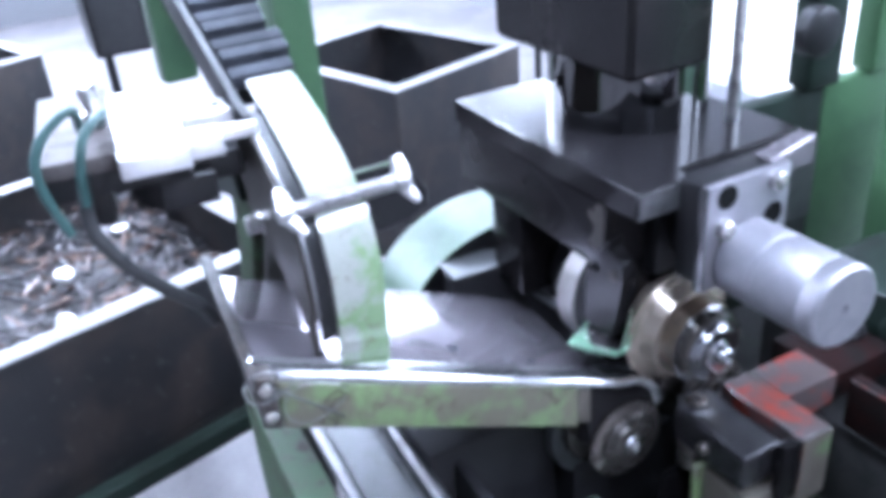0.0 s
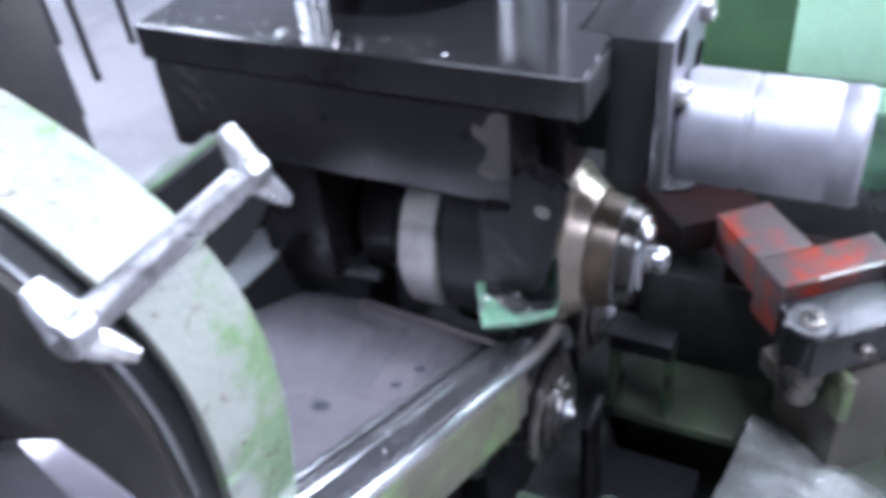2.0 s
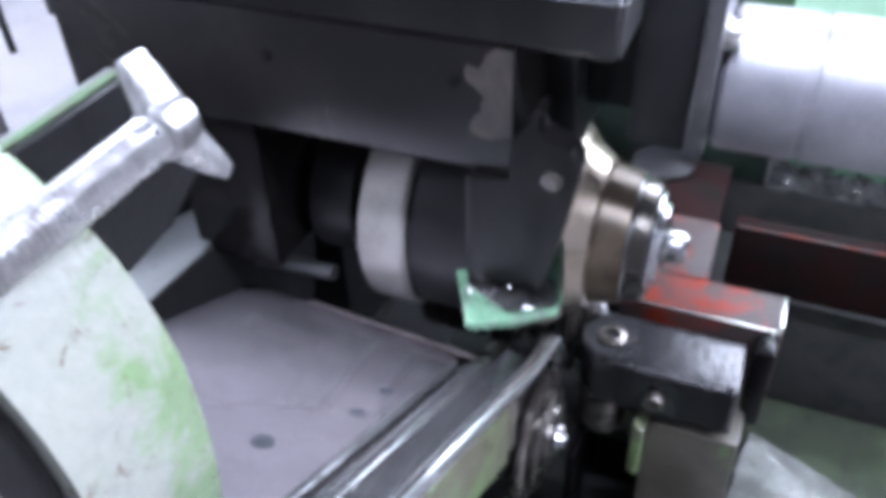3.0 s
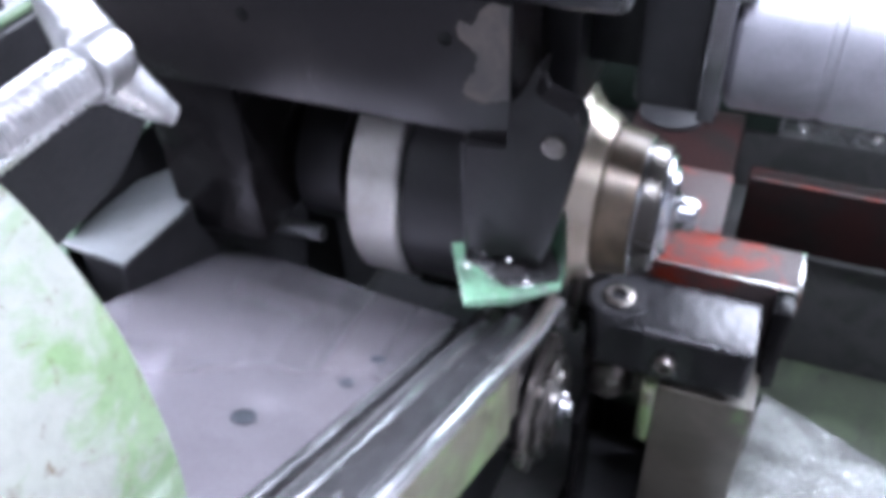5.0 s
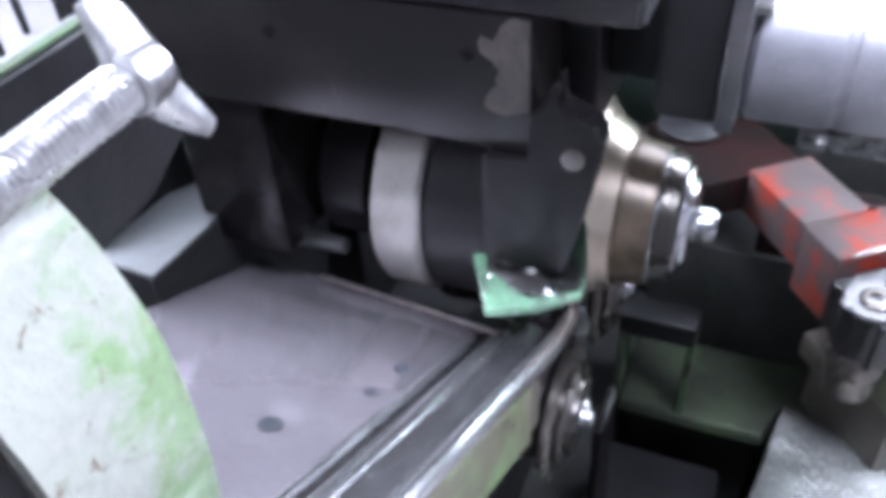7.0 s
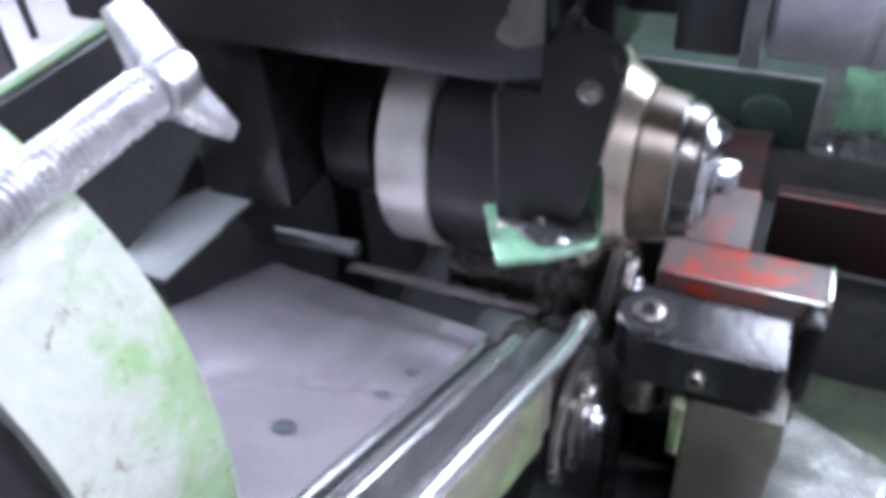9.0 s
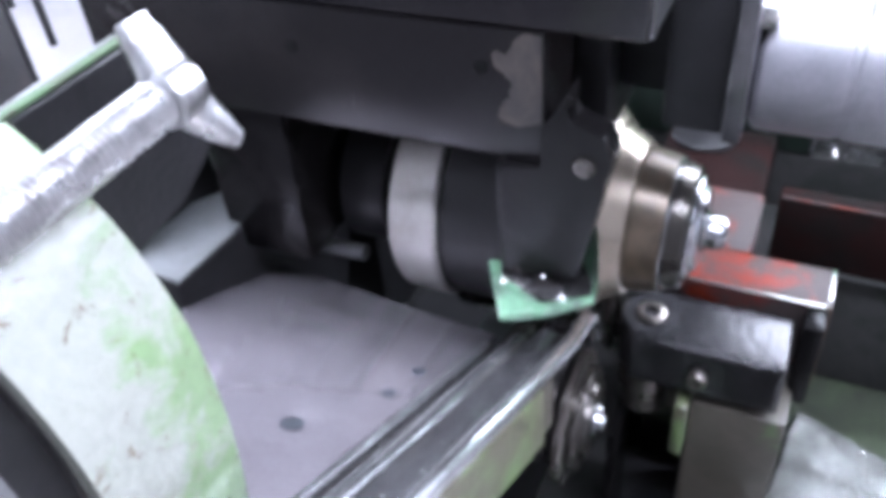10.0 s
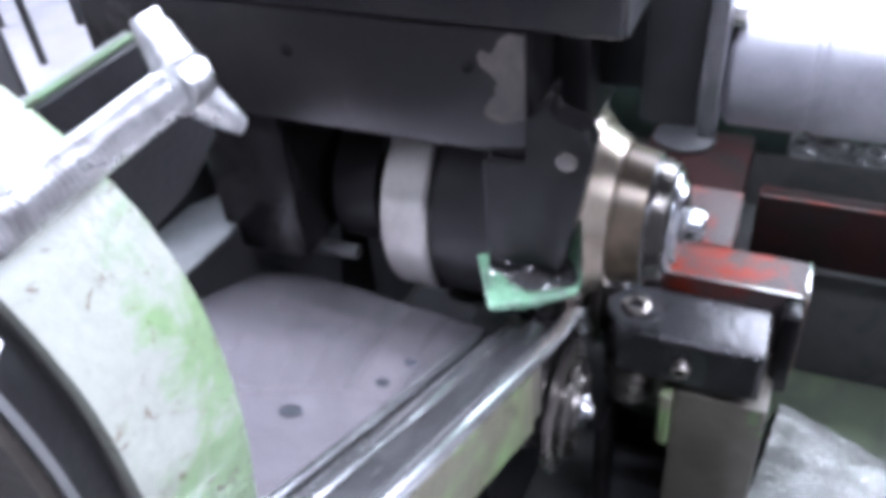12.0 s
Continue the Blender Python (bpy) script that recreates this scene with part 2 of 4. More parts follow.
def lathe(profile, place, axis="Y", seg=48, bm=None, m=None):
    """Turns rows of (distance along the axis, radius) about an axis through place."""
    own = bmesh.new()
    rings = []
    for a, r in profile:
        ring = []
        for k in range(seg):
            u = 2 * math.pi * k / seg
            c, s = r * math.cos(u), r * math.sin(u)
            v = {"Y": (c, a, s), "X": (a, c, s), "Z": (c, s, a)}[axis]
            ring.append(own.verts.new(v))
        rings.append(ring)
    for p, q in zip(rings, rings[1:]):
        for k in range(seg):
            own.faces.new((p[k], p[(k + 1) % seg], q[(k + 1) % seg], q[k]))
    own.faces.new(rings[0])
    own.faces.new(rings[-1])
    for v in own.verts:
        if m is not None:
            v.co = m @ v.co
        v.co += Vector(place)
    return join(bm, own)


def tube(points, r, seg=10, bm=None):
    """A round bar or hose along points."""
    own = bmesh.new()
    pts = [Vector(p) for p in points]
    rings = []
    side = None
    for i, p in enumerate(pts):
        d = (pts[min(i + 1, len(pts) - 1)] - pts[max(i - 1, 0)]).normalized()
        if side is None:
            side = d.orthogonal().normalized()
        side = (side - d * side.dot(d)).normalized()
        up = d.cross(side)
        rad = r(i / (len(pts) - 1)) if callable(r) else r
        rings.append([own.verts.new(p + rad * (math.cos(2 * math.pi * k / seg) * side + math.sin(2 * math.pi * k / seg) * up)) for k in range(seg)])
    for a, b in zip(rings, rings[1:]):
        for k in range(seg):
            own.faces.new((a[k], a[(k + 1) % seg], b[(k + 1) % seg], b[k]))
    own.faces.new(rings[0])
    own.faces.new(rings[-1])
    return join(bm, own)


def spline(ctrl, n=12):
    """A smooth run of points through ctrl."""
    c = [Vector(p) for p in ctrl]
    c = [2 * c[0] - c[1], *c, 2 * c[-1] - c[-2]]
    out = []
    for i in range(1, len(c) - 2):
        for k in range(n):
            t = k / n
            a, b, d, e = c[i - 1], c[i], c[i + 1], c[i + 2]
            out.append(0.5 * (2 * b + (d - a) * t + (2 * a - 5 * b + 4 * d - e) * t * t + (3 * b - a - 3 * d + e) * t ** 3))
    out.append(c[-2])
    return out


def extrude_poly(pts, axis, a, b, bevel=0.001, bm=None, seg=1):
    """A prism: pts are the two other coordinates in order, drawn along axis from a to b."""
    own = bmesh.new()

    def at(p, h):
        return {"X": (h, p[0], p[1]), "Y": (p[0], h, p[1]), "Z": (p[0], p[1], h)}[axis]
    lo = [own.verts.new(at(p, a)) for p in pts]
    hi = [own.verts.new(at(p, b)) for p in pts]
    own.faces.new(lo)
    own.faces.new(hi)
    n = len(pts)
    for k in range(n):
        own.faces.new((lo[k], lo[(k + 1) % n], hi[(k + 1) % n], hi[k]))
    if bevel:
        bmesh.ops.bevel(own, geom=own.edges[:], offset=bevel, segments=seg, affect="EDGES")
    return join(bm, own)


def rough_block(corners, z0, z1, n=40, amp=0.0025, freq=70.0):
    """A cast block over four corners (x, y), in order, with an uneven skin."""
    bm = box(0, 1, 0, 1, z0, z1, 0.0)
    bmesh.ops.subdivide_edges(bm, edges=bm.edges[:], cuts=n, use_grid_fill=True)
    c = [Vector(p) for p in corners]
    for v in bm.verts:
        p = (c[0] * (1 - v.co.x) + c[1] * v.co.x) * (1 - v.co.y) + (c[3] * (1 - v.co.x) + c[2] * v.co.x) * v.co.y
        q = Vector((p.x, p.y, v.co.z)) * freq
        k = amp * (noise.noise(q) + 0.6 * noise.noise(q * 2.7))
        edge = min(v.co.x, 1 - v.co.x, v.co.y, 1 - v.co.y)
        drop = 0.003 * max(0.0, 1 - edge / 0.06) if v.co.z > z1 - 0.001 else 0.0
        v.co = Vector((p.x + k * 0.5, p.y + k * 0.5, v.co.z + k - drop))
    return bm


def socket_screw(place, r, parent, axis_m=None, material=STEEL, h=None):
    """A socket head screw standing on place, along its own z before axis_m."""
    h = h or r * 0.9
    m = axis_m or Matrix()
    bm = lathe(((0, r), (h * 0.86, r), (h, r * 0.88), (h, r * 0.56), (h * 0.45, r * 0.5), (h * 0.45, 0.0001)), (0, 0, 0), "Z", 24)
    for v in bm.verts:
        v.co = m @ v.co + Vector(place)
    return part("socket_screw", bm, material, parent, "bright socket head screw")


FACE_NEAR = Matrix.Rotation(radians(90), 3, "X")      # turns z to -y
FACE_LEFT = Matrix.Rotation(radians(-90), 3, "Y")     # turns z to -x
SLOPE = 0.4
TABLE_TURN = Matrix.Rotation(radians(-5), 3, "Z")


def table_z(x):
    return 0.848 - SLOPE * x


# ---------------------------------------------------------------- hall
single("floor", box(-6.2, 2.6, -6.2, 7.2, -0.025, 0.0, 0), CONCRETE, "worn grey concrete workshop floor", "floor", kind="structure")


def wall(name, boxes):
    bm = None
    for b in boxes:
        bm = box(*b, 0, bm=bm)
    return single(name, bm, PAINTWALL, "pale painted workshop wall", "wall", kind="structure")


wall("wall_north", ((-6, 2.8, 7, 7.2, 0, 2.0), (-6, 2.8, 7, 7.2, 4.7, 5.2), (-6, -4.5, 7, 7.2, 2.0, 4.7), (2.4, 2.8, 7, 7.2, 2.0, 4.7)))
wall("wall_west", ((-6.2, -6, -6, 7.2, 0, 5.2),))
wall("wall_south", ((-6.2, -1.0, -6.2, -6, 0, 5.2), (-0.1, 2.8, -6.2, -6, 0, 5.2), (-1.0, -0.1, -6.2, -6, 3.2, 5.2)))
wall("wall_east", ((2.6, 2.68, -6, -2.5, 0, 5.2), (2.6, 2.68, -0.25, 1.3, 0, 5.2), (2.6, 2.68, -2.5, -0.25, 0, 1.7), (2.6, 2.68, -2.5, -0.25, 3.9, 5.2), (2.6, 2.68, 6.6, 7.0, 0, 5.2), (2.6, 2.68, 4.75, 6.6, 0, 3.3), (2.6, 2.68, 3.4, 6.6, 4.8, 5.2), (2.6, 2.68, 1.3, 3.05, 1.2, 5.2), (2.6, 2.68, 3.05, 3.4, 0, 5.2), (2.6, 2.68, 3.4, 4.75, 0, 1.4), (2.6, 2.68, 3.4, 4.75, 2.55, 3.3)))
single("ceiling", box(-6.2, 2.8, -6.2, 7.2, 5.2, 5.35, 0), ROOF, "grey sheet roof of the workshop", "ceiling", kind="structure")
single("ground", box(-60, 60, -60, 60, -0.3, -0.026, 0), YARD, "pale concrete yard outside the door", "ground", kind="structure")


def window(name, x0, x1, z0, z1, y, along="X", n=5, lit=GLASS_DAY):
    w = thing(name, (0, 0, 0), "tall workshop window with bright daylight behind", "window", kind="structure")
    for i in range(n):
        a, b = x0 + (x1 - x0) * i / n + 0.03, x0 + (x1 - x0) * (i + 1) / n - 0.03
        if along == "X":
            part("pane", box(a, b, y + 0.05, y + 0.06, z0, z1, 0), lit, w)
            part("mullion", box(b, b + 0.06, y + 0.02, y + 0.1, z0, z1, 0.005), ROOF, w)
        else:
            part("pane", box(y - 0.06, y - 0.05, a, b, z0, z1, 0), lit, w)
            part("mullion", box(y - 0.1, y - 0.02, b, b + 0.06, z0, z1, 0.005), ROOF, w)
    return w


window("window_1", -4.5, 2.4, 2.0, 4.7, 7)
window("window_2", 3.4, 4.75, 1.4, 2.55, 2.7, "Y", 2, LOW_DAY)
window("window_4", 3.4, 6.6, 3.3, 4.8, 2.7, "Y", 4)
window("window_3", -2.5, -0.25, 1.7, 3.9, 2.7, "Y", 3)
opening = thing("door_1", (-0.6, -6.1, 0), "tall workshop doorway open to the sunlit yard", "door", kind="structure")
for fx in (-0.999, -0.14):
    part("door_post", box(fx, fx + 0.039, -6.21, -5.99, 0.001, 3.198, 0.004), ROOF, opening)


def batten(x, y):
    t = thing("batten_lamp", (x, y, 3.7), "white fluorescent batten lamp hanging under the roof", "ceiling lamp", "batten lamps")
    part("housing", box(x - 0.14, x + 0.14, y - 1.25, y + 1.25, 3.63, 3.7, 0.01), WHITE, t)
    part("tube", box(x - 0.1, x + 0.1, y - 1.2, y + 1.2, 3.59, 3.625, 0.01), GLASS_DAY, t)
    for dy in (-0.9, 0.9):
        part("chain", tube(((x, y + dy, 3.7), (x, y + dy, 5.2)), 0.006, 6), DARK, t)


for lx, ly in BATTENS:
    batten(lx, ly)


# ---------------------------------------------------------------- crates
def crate(place, turn, w, d, h, z0, label, rim=0.035, legs=True):
    """A steel box, open above, with a flat rim; place is its near left corner."""
    m = Matrix.Translation((place[0], place[1], 0)) @ Matrix.Rotation(radians(turn), 4, "Z")
    c = thing("steel_crate", (place[0], place[1], z0), label, "crate", "steel crates")
    z1 = z0 + h
    part("floor_sheet", box(0, w, 0, d, z0, z0 + 0.01, 0, m), CRATE, c)
    for b in ((0, w, 0, 0.008), (0, w, d - 0.008, d), (0, 0.008, 0.009, d - 0.009), (w - 0.008, w, 0.009, d - 0.009)):
        part("side_sheet", box(*b, z0 + 0.011, z1, 0.001, m), CRATE, c)
    for b in ((-0.004, w + 0.004, -0.004, rim), (-0.004, w + 0.004, d - rim, d + 0.004), (-0.004, rim, rim + 0.001, d - rim - 0.001), (w - rim, w + 0.004, rim + 0.001, d - rim - 0.001)):
        part("rim", box(*b, z1 + 0.001, z1 + 0.006, 0.001, m), RIM, c, "bare grey steel rim")
    if legs:
        for lx in (0.0, w - 0.05):
            for ly in (0.0, d - 0.05):
                part("leg", box(lx, lx + 0.05, ly, ly + 0.05, 0, z0 - 0.001, 0.003, m), CRATE, c)
    return m, c


crate_m, pin_crate = crate((-0.72, 0.586, 0), 14.6, 0.62, 0.66, 0.26, 0.49, "black steel crate full of short pins and bolts")
part("skid", box(-0.006, 0.626, -0.03, 0.02, 0.455, 0.488, 0.004, crate_m), DARKGREEN, pin_crate, "worn green steel skid bar")
crate((0.356, 1.325, 0), 17.5, 0.465, 0.57, 0.5, 0.25, "empty black steel crate with a bare steel rim")
crate((-0.87, 2.25, 0), 20, 0.55, 0.7, 0.5, 0.25, "dark steel crate standing on the workshop floor")


# ---------------------------------------------------------------- machine frame
base = thing("machine_base", (0.1, 0.2, 0), "oily green cast base of the rolling machine", "machine base")
part("bed", box(-0.1, 0.499, 0.0, 0.55, 0.0, 0.62, 0.01), FLATBLACK, base)
part("column", box(0.5, 0.9, -0.5, 0.14, 0.0, 1.1, 0.02), COLUMN, base, "glossy green painted column")
# Pale panels put the column's window-lit band into the colour
part("lit_panel", box(0.488, 0.4995, -0.3, -0.105, 0.7, 0.852, 0.003), PALEMINT, base, "pale mint panel for the column's window-lit band")
part("lit_panel", box(0.488, 0.4995, -0.3, -0.089, 0.856, 1.07, 0.003), PALEMINT, base, "pale mint panel for the column's window-lit band")
# One panel in two pieces; the shaded left piece gets the darker green
part("back_panel", box(0.3, 0.61, 0.31, 0.34, 0.621, 0.966, 0.006), DARKGREEN, base)
part("back_panel", box(0.611, 0.95, 0.31, 0.34, 0.621, 0.966, 0.006), COLUMN, base)
part("back_post", box(0.562, 0.63, 0.3, 0.345, 0.967, 1.9, 0.008), DARKGREEN, base)
part("back_post", box(0.7, 0.745, 0.3, 0.345, 0.967, 1.9, 0.008), COLUMN, base)
part("post_knob", lathe(((0.29, 0.02), (0.285, 0.035), (0.262, 0.035), (0.258, 0.028)), (0.53, 0, 1.07), "Y", 24), DARK, base)
part("gear_housing", box(0.31, 0.487, -0.5, 0.12, 0.621, 0.815, 0.006), FLATBLACK, base, "black oily gear housing")
gcover = part("gear_cover", box(0.31, 0.44, -0.098, 0.06, 0.8155, 0.88, 0.002), DARKGREEN, base, "dark oily cover box")
# Thin pale strips along the cover's top and right edges
part("edge_strip", box(0.3092, 0.3116, -0.0975, 0.059, 0.8785, 0.8809, 0.0006), RIM, gcover, "thin pale edge of the cover box")
part("edge_strip", box(0.3092, 0.3116, -0.0988, -0.0964, 0.818, 0.8783, 0.0006), RIM, gcover, "thin pale edge of the cover box")
part("rear_panel", box(0.345, 0.351, -0.3, -0.113, 0.8155, 0.897, 0.002), SCOOP, base, "mint green painted sheet")
part("cover_boss", lathe(((0.3099, 0.02), (0.308, 0.02), (0.307, 0.0185), (0.3065, 0.012)), (0, -0.06, 0.842), "X", 32), DARKGREEN, gcover)
part("back_wall", box(0.175, 0.3, 0.25, 0.42, 0.621, 0.95, 0.008), DARK, base)
part("roll_pedestal", box(-0.04, 0.2, 0.05, 0.18, 0.621, 0.74, 0.006), DARK, base)

block = thing("guide_block", (0.1, -0.08, 0), "oily olive casting block under the swing arm", "casting")
part("body", box(0.02, 0.135, -0.095, -0.0, 0.45, 0.6, 0.004), DARK, block)
part("cheek", box(0.03, 0.075, -0.012, -0.005, 0.601, 0.74, 0.002), CHEEK, block, "dark oily guide cheek")
part("foot", box(-0.1, 0.165, -0.46, -0.0, 0.0, 0.449, 0.01), DARK, block)
fork = thing("pin_fork", (0.148, -0.025, 0.654), "greasy iron fork standing on the olive ledge", "machine bracket")
part("crossbar", box(0.138, 0.165, -0.056, 0.002, 0.731, 0.75, 0.002), DARK, fork)
for fy in (-0.056, -0.004):
    part("cheek", box(0.138, 0.165, fy, fy + 0.006, 0.6535, 0.7305, 0.0015), GREEN, fork, "worn green cheek of the fork")

cast = thing("side_casting", (0.3, -0.3, 0), "rough grey oil-wet casting beside the swing arm", "casting")
part("body", rough_block(((0.169, -0.131), (-0.03, -0.105), (-0.13, -0.47), (0.01, -0.49)), 0.4505, 0.666), CAST, cast)
part("foot", box(0.17, 0.309, -0.42, -0.124, 0.0, 0.6, 0.01), FLATBLACK, cast)
part("ledge", box(0.178, 0.2245, -0.121, -0.006, 0.451, 0.6395, 0.004), FLATBLACK, cast)
part("ledge_top", extrude_poly(((0.137, -0.004), (0.137, -0.12), (0.176, -0.128), (0.1, -0.3), (0.2245, -0.3), (0.2245, -0.004)), "Z", 0.64, 0.653, 0.002), MOSS, cast, "oily olive ledge top")
part("ledge_wall", box(0.225, 0.309, -0.3, -0.004, 0.6005, 0.762, 0.004), FLATBLACK, cast, "black wall behind the ledge")

bar = thing("cross_bar", (0.23, -0.3, 0.78), "dull red painted flat bar on the machine frame", "machine bar")
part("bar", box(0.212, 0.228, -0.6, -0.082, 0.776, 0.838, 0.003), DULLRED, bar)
# Thin red strip: the lit upper edge of the bar put into colour
part("edge_strip", box(0.2112, 0.2128, -0.6, -0.084, 0.8368, 0.8384, 0.0005), RED, bar, "red strip for the bar's lit upper edge")
part("post", box(0.215, 0.245, -0.4, -0.34, 0.601, 0.7775, 0.003), DARK, bar)


rng = random.Random(11)
chips = bmesh.new()
for k in range(320):
    own = bmesh.new()
    bmesh.ops.create_icosphere(own, subdivisions=1, radius=rng.uniform(0.0012, 0.0034))
    far = rng.random()
    c = Vector((rng.uniform(0.311, 0.344), rng.uniform(-0.3, -0.102), 0.817 + rng.uniform(0, 0.012) * far))
    sq = Vector((rng.uniform(0.6, 1.6), rng.uniform(0.6, 1.6), rng.uniform(0.4, 0.9)))
    for v in own.verts:
        v.co = Vector((v.co.x * sq.x, v.co.y * sq.y, v.co.z * sq.z)) * rng.uniform(0.8, 1.2) + c
    join(chips, own)
tagged(part("oily_chips", chips, MUCK), "black oil-wet chips lying on the gear housing", "metal chips", kind="stuff")


# ---------------------------------------------------------------- feed table
table = thing("feed_table", (-0.2, 0.12, 0.9), "scuffed grey steel feed table sloping to the rolls", "feed table")


def sloped(x0, x1, y0, y1, z0, z1, bevel=0.002, rnd=2):
    """A block on the table: z is counted from the table's surface."""
    return box(x0, x1, y0, y1, 0.848 + z0, 0.848 + z1, bevel, TABLE_TURN, SLOPE, rnd=rnd)


ttop = part("top", sloped(-0.352, -0.012, 0.058, 0.2205, -0.012, 0.0, 0.001), PLATE, table)
for hx, hy, hr in ((-0.157, 0.0937, 0.006), (-0.107, 0.073, 0.0038), (-0.079, 0.0724, 0.0038)):
    bm = lathe(((0, hr), (0.0006, hr), (0.0006, hr * 0.75), (-0.003, hr * 0.7), (-0.003, 0.0001)), TABLE_TURN @ Vector((hx, hy, 0.8483 - SLOPE * hx)), "Z", 20, m=Matrix.Rotation(math.atan(SLOPE), 3, "Y"))
    part("screw_hole", bm, STEP, ttop, "dark countersunk hole")
part("front_rail", sloped(-0.345, -0.066, 0.002, 0.012, -0.034, 0.0145, 0.003, 3), RAILGREEN, table, "worn green painted side rail")
NOSE = [(-0.05 + 0.0001, 0.8), (-0.05 + 0.0001, 0.884)] + [(-0.012 + 0.0445 * math.sin(u), 0.824 + 0.0445 * math.cos(u)) for u in (radians(k) for k in range(-10, 121, 10))] + [(0.01, 0.79)]
part("rail_nose", extrude_poly(NOSE, "Y", 0.0128, 0.0302, 0.002), OILY, table, "oily black rounded rail end")
part("rail_end", sloped(-0.0655, -0.05, 0.004, 0.008, -0.03, 0.012, 0.002), OLIVE, table, "bare oily end of the side rail")
lip = [TABLE_TURN @ Vector((x, 0.0065, 0.8665 - SLOPE * x)) for x in (-0.342, -0.25, -0.15, -0.08, -0.03)]
lip += [Vector((-0.012 + 0.0465 * math.sin(u), 0.0085, 0.824 + 0.0465 * math.cos(u))) for u in (radians(k) for k in range(5, 81, 15))]
part("wear_strip", tube(spline(lip, 6), 0.0055, 16), STRIP, table, "polished round wear strip")
part("rail_groove", sloped(-0.36, -0.006, 0.0122, 0.0305, -0.02, 0.0165, 0.003, 3), WET, table, "oil-wet dark rail top")
part("middle_strip", sloped(-0.36, -0.018, 0.031, 0.0425, -0.012, 0.014, 0.0056, 5), STRIP, table, "polished rounded guide strip")
part("rail_gap", sloped(-0.36, -0.02, 0.043, 0.0515, -0.02, 0.002, 0.0005), OILY, table)
part("inner_strip", sloped(-0.36, -0.028, 0.052, 0.0575, -0.012, 0.005, 0.0026, 4), STRIP, table, "polished inner guide strip")
part("far_guide", box(-0.1, -0.004, 0.221, 0.252, 0.82, 0.905, 0.002, TABLE_TURN), DARK, table)
part("far_strip", extrude_poly([(TABLE_TURN @ Vector((a, b, 0))).to_2d() for a, b in ((-0.1, 0.2195), (-0.05, 0.2195), (-0.045, 0.2225), (0.006, 0.2195), (0.0, 0.25), (-0.03, 0.262), (-0.034, 0.267), (-0.1, 0.267))], "Z", 0.9052, 0.9088, 0.0008), TRAY, table, "grey strip on the far guide")
clamp = part("end_clamp", sloped(-0.362, -0.346, -0.004, 0.02, -0.03, 0.02, 0.002), RUST, table, "rusty end clamp")
for ex, ez in ((-0.354, 0.012), (-0.354, -0.014)):
    p = TABLE_TURN @ Vector((ex, -0.005, 0.848 - SLOPE * ex + ez))
    part("end_bolt", lathe(((-0.006, 0.005), (-0.005, 0.0065), (0.0, 0.0065)), p, "Y", 6), STEEL, clamp)
wire = [TABLE_TURN @ Vector((-0.355 + 0.06 * u, -0.002 - 0.01 * math.sin(u * math.pi), 0.86 + 0.4 * (0.355 - 0.06 * u) - 0.03 * u * u)) for u in (k / 16 for k in range(17))]
part("wire", tube(wire, 0.0012, 6), RUBBER, table)
for wx, wz, wr in ((-0.352, 0.866, 0.02), (-0.318, 0.852, 0.026)):
    loop = [TABLE_TURN @ Vector((wx + wr * math.cos(u), -0.0105 - 0.003 * math.sin(2 * u), wz - SLOPE * wx + 0.7 * wr * math.sin(u))) for u in (radians(15 * k) for k in range(24))]
    part("wire", tube(loop, 0.0007, 6), DULLSHAFT, table, "thin loop of loose wire")
part("end_bar", sloped(-0.364, -0.353, 0.0, 0.26, -0.01, 0.006, 0.002), RUST, table, "brown steel bar at the table end")
part("stop_rod", tube(((0.018, 0.16, 0.872), (0.018, 0.236, 0.868)), 0.0055, 14), DULLSHAFT, table, "short dull stop rod")
part("support", box(-0.2, -0.05, 0.07, 0.19, 0.5, 0.82, 0.004), DARK, table)

beam = thing("support_beam", (-0.33, 0.1, 0.8), "green painted support beam below the feed table", "support beam")
BEAM_TURN = Matrix.Translation((-0.3, 0.2, 0)) @ Matrix.Rotation(radians(-2), 4, "Z")
part("beam", box(-0.028, 0.011, -0.42, 0.12, 0.0, 0.8, 0.005, BEAM_TURN), GREEN, beam)
for sx, near_end in ((0.0235, -0.165), (0.096, -0.42)):
    pts = [BEAM_TURN @ Vector((sx, y, 0.8)) for y in (near_end, 0.1)]
    single("guide_shaft", tube(pts, 0.0075, 14), DULLSHAFT, "dull oily steel guide shaft under the feed table", "shaft", "guide shafts")
tray = thing("drip_tray", (-0.22, 0.05, 0.785), "grey oil-stained steel drip tray between the shafts", "tray")
part("plate", box(0.036, 0.084, -0.42, 0.08, 0.785, 0.789, 0.001, BEAM_TURN), TRAY, tray)
for rx in (0.0338, 0.0842):
    part("folded_edge", box(rx, rx + 0.002, -0.42, 0.08, 0.785, 0.7945, 0.0006, BEAM_TURN), TRAY, tray)
for x0, x1, y0, y1, z1 in ((-0.135, 0.004, -0.075, -0.034, 0.7), (-0.12, -0.025, 0.0, 0.03, 0.71)):
    single("sump_ledge", box(x0, x1, y0, y1, z1 - 0.05, z1, 0.003), LEDGE, "oil-wet green ledge under the rail", "ledge", "sump ledges")
single("sump_wall", box(0.13, 0.142, -0.35, 0.1, 0.6, 0.8, 0.002, BEAM_TURN), DARK, "dark oily sump wall under the rail", "sump wall")


# ---------------------------------------------------------------- curved feed chute
chute = thing("feed_chute", (-0.26, 0.1, 0.95), "curved feed chute with worn pale green band", "feed chute")
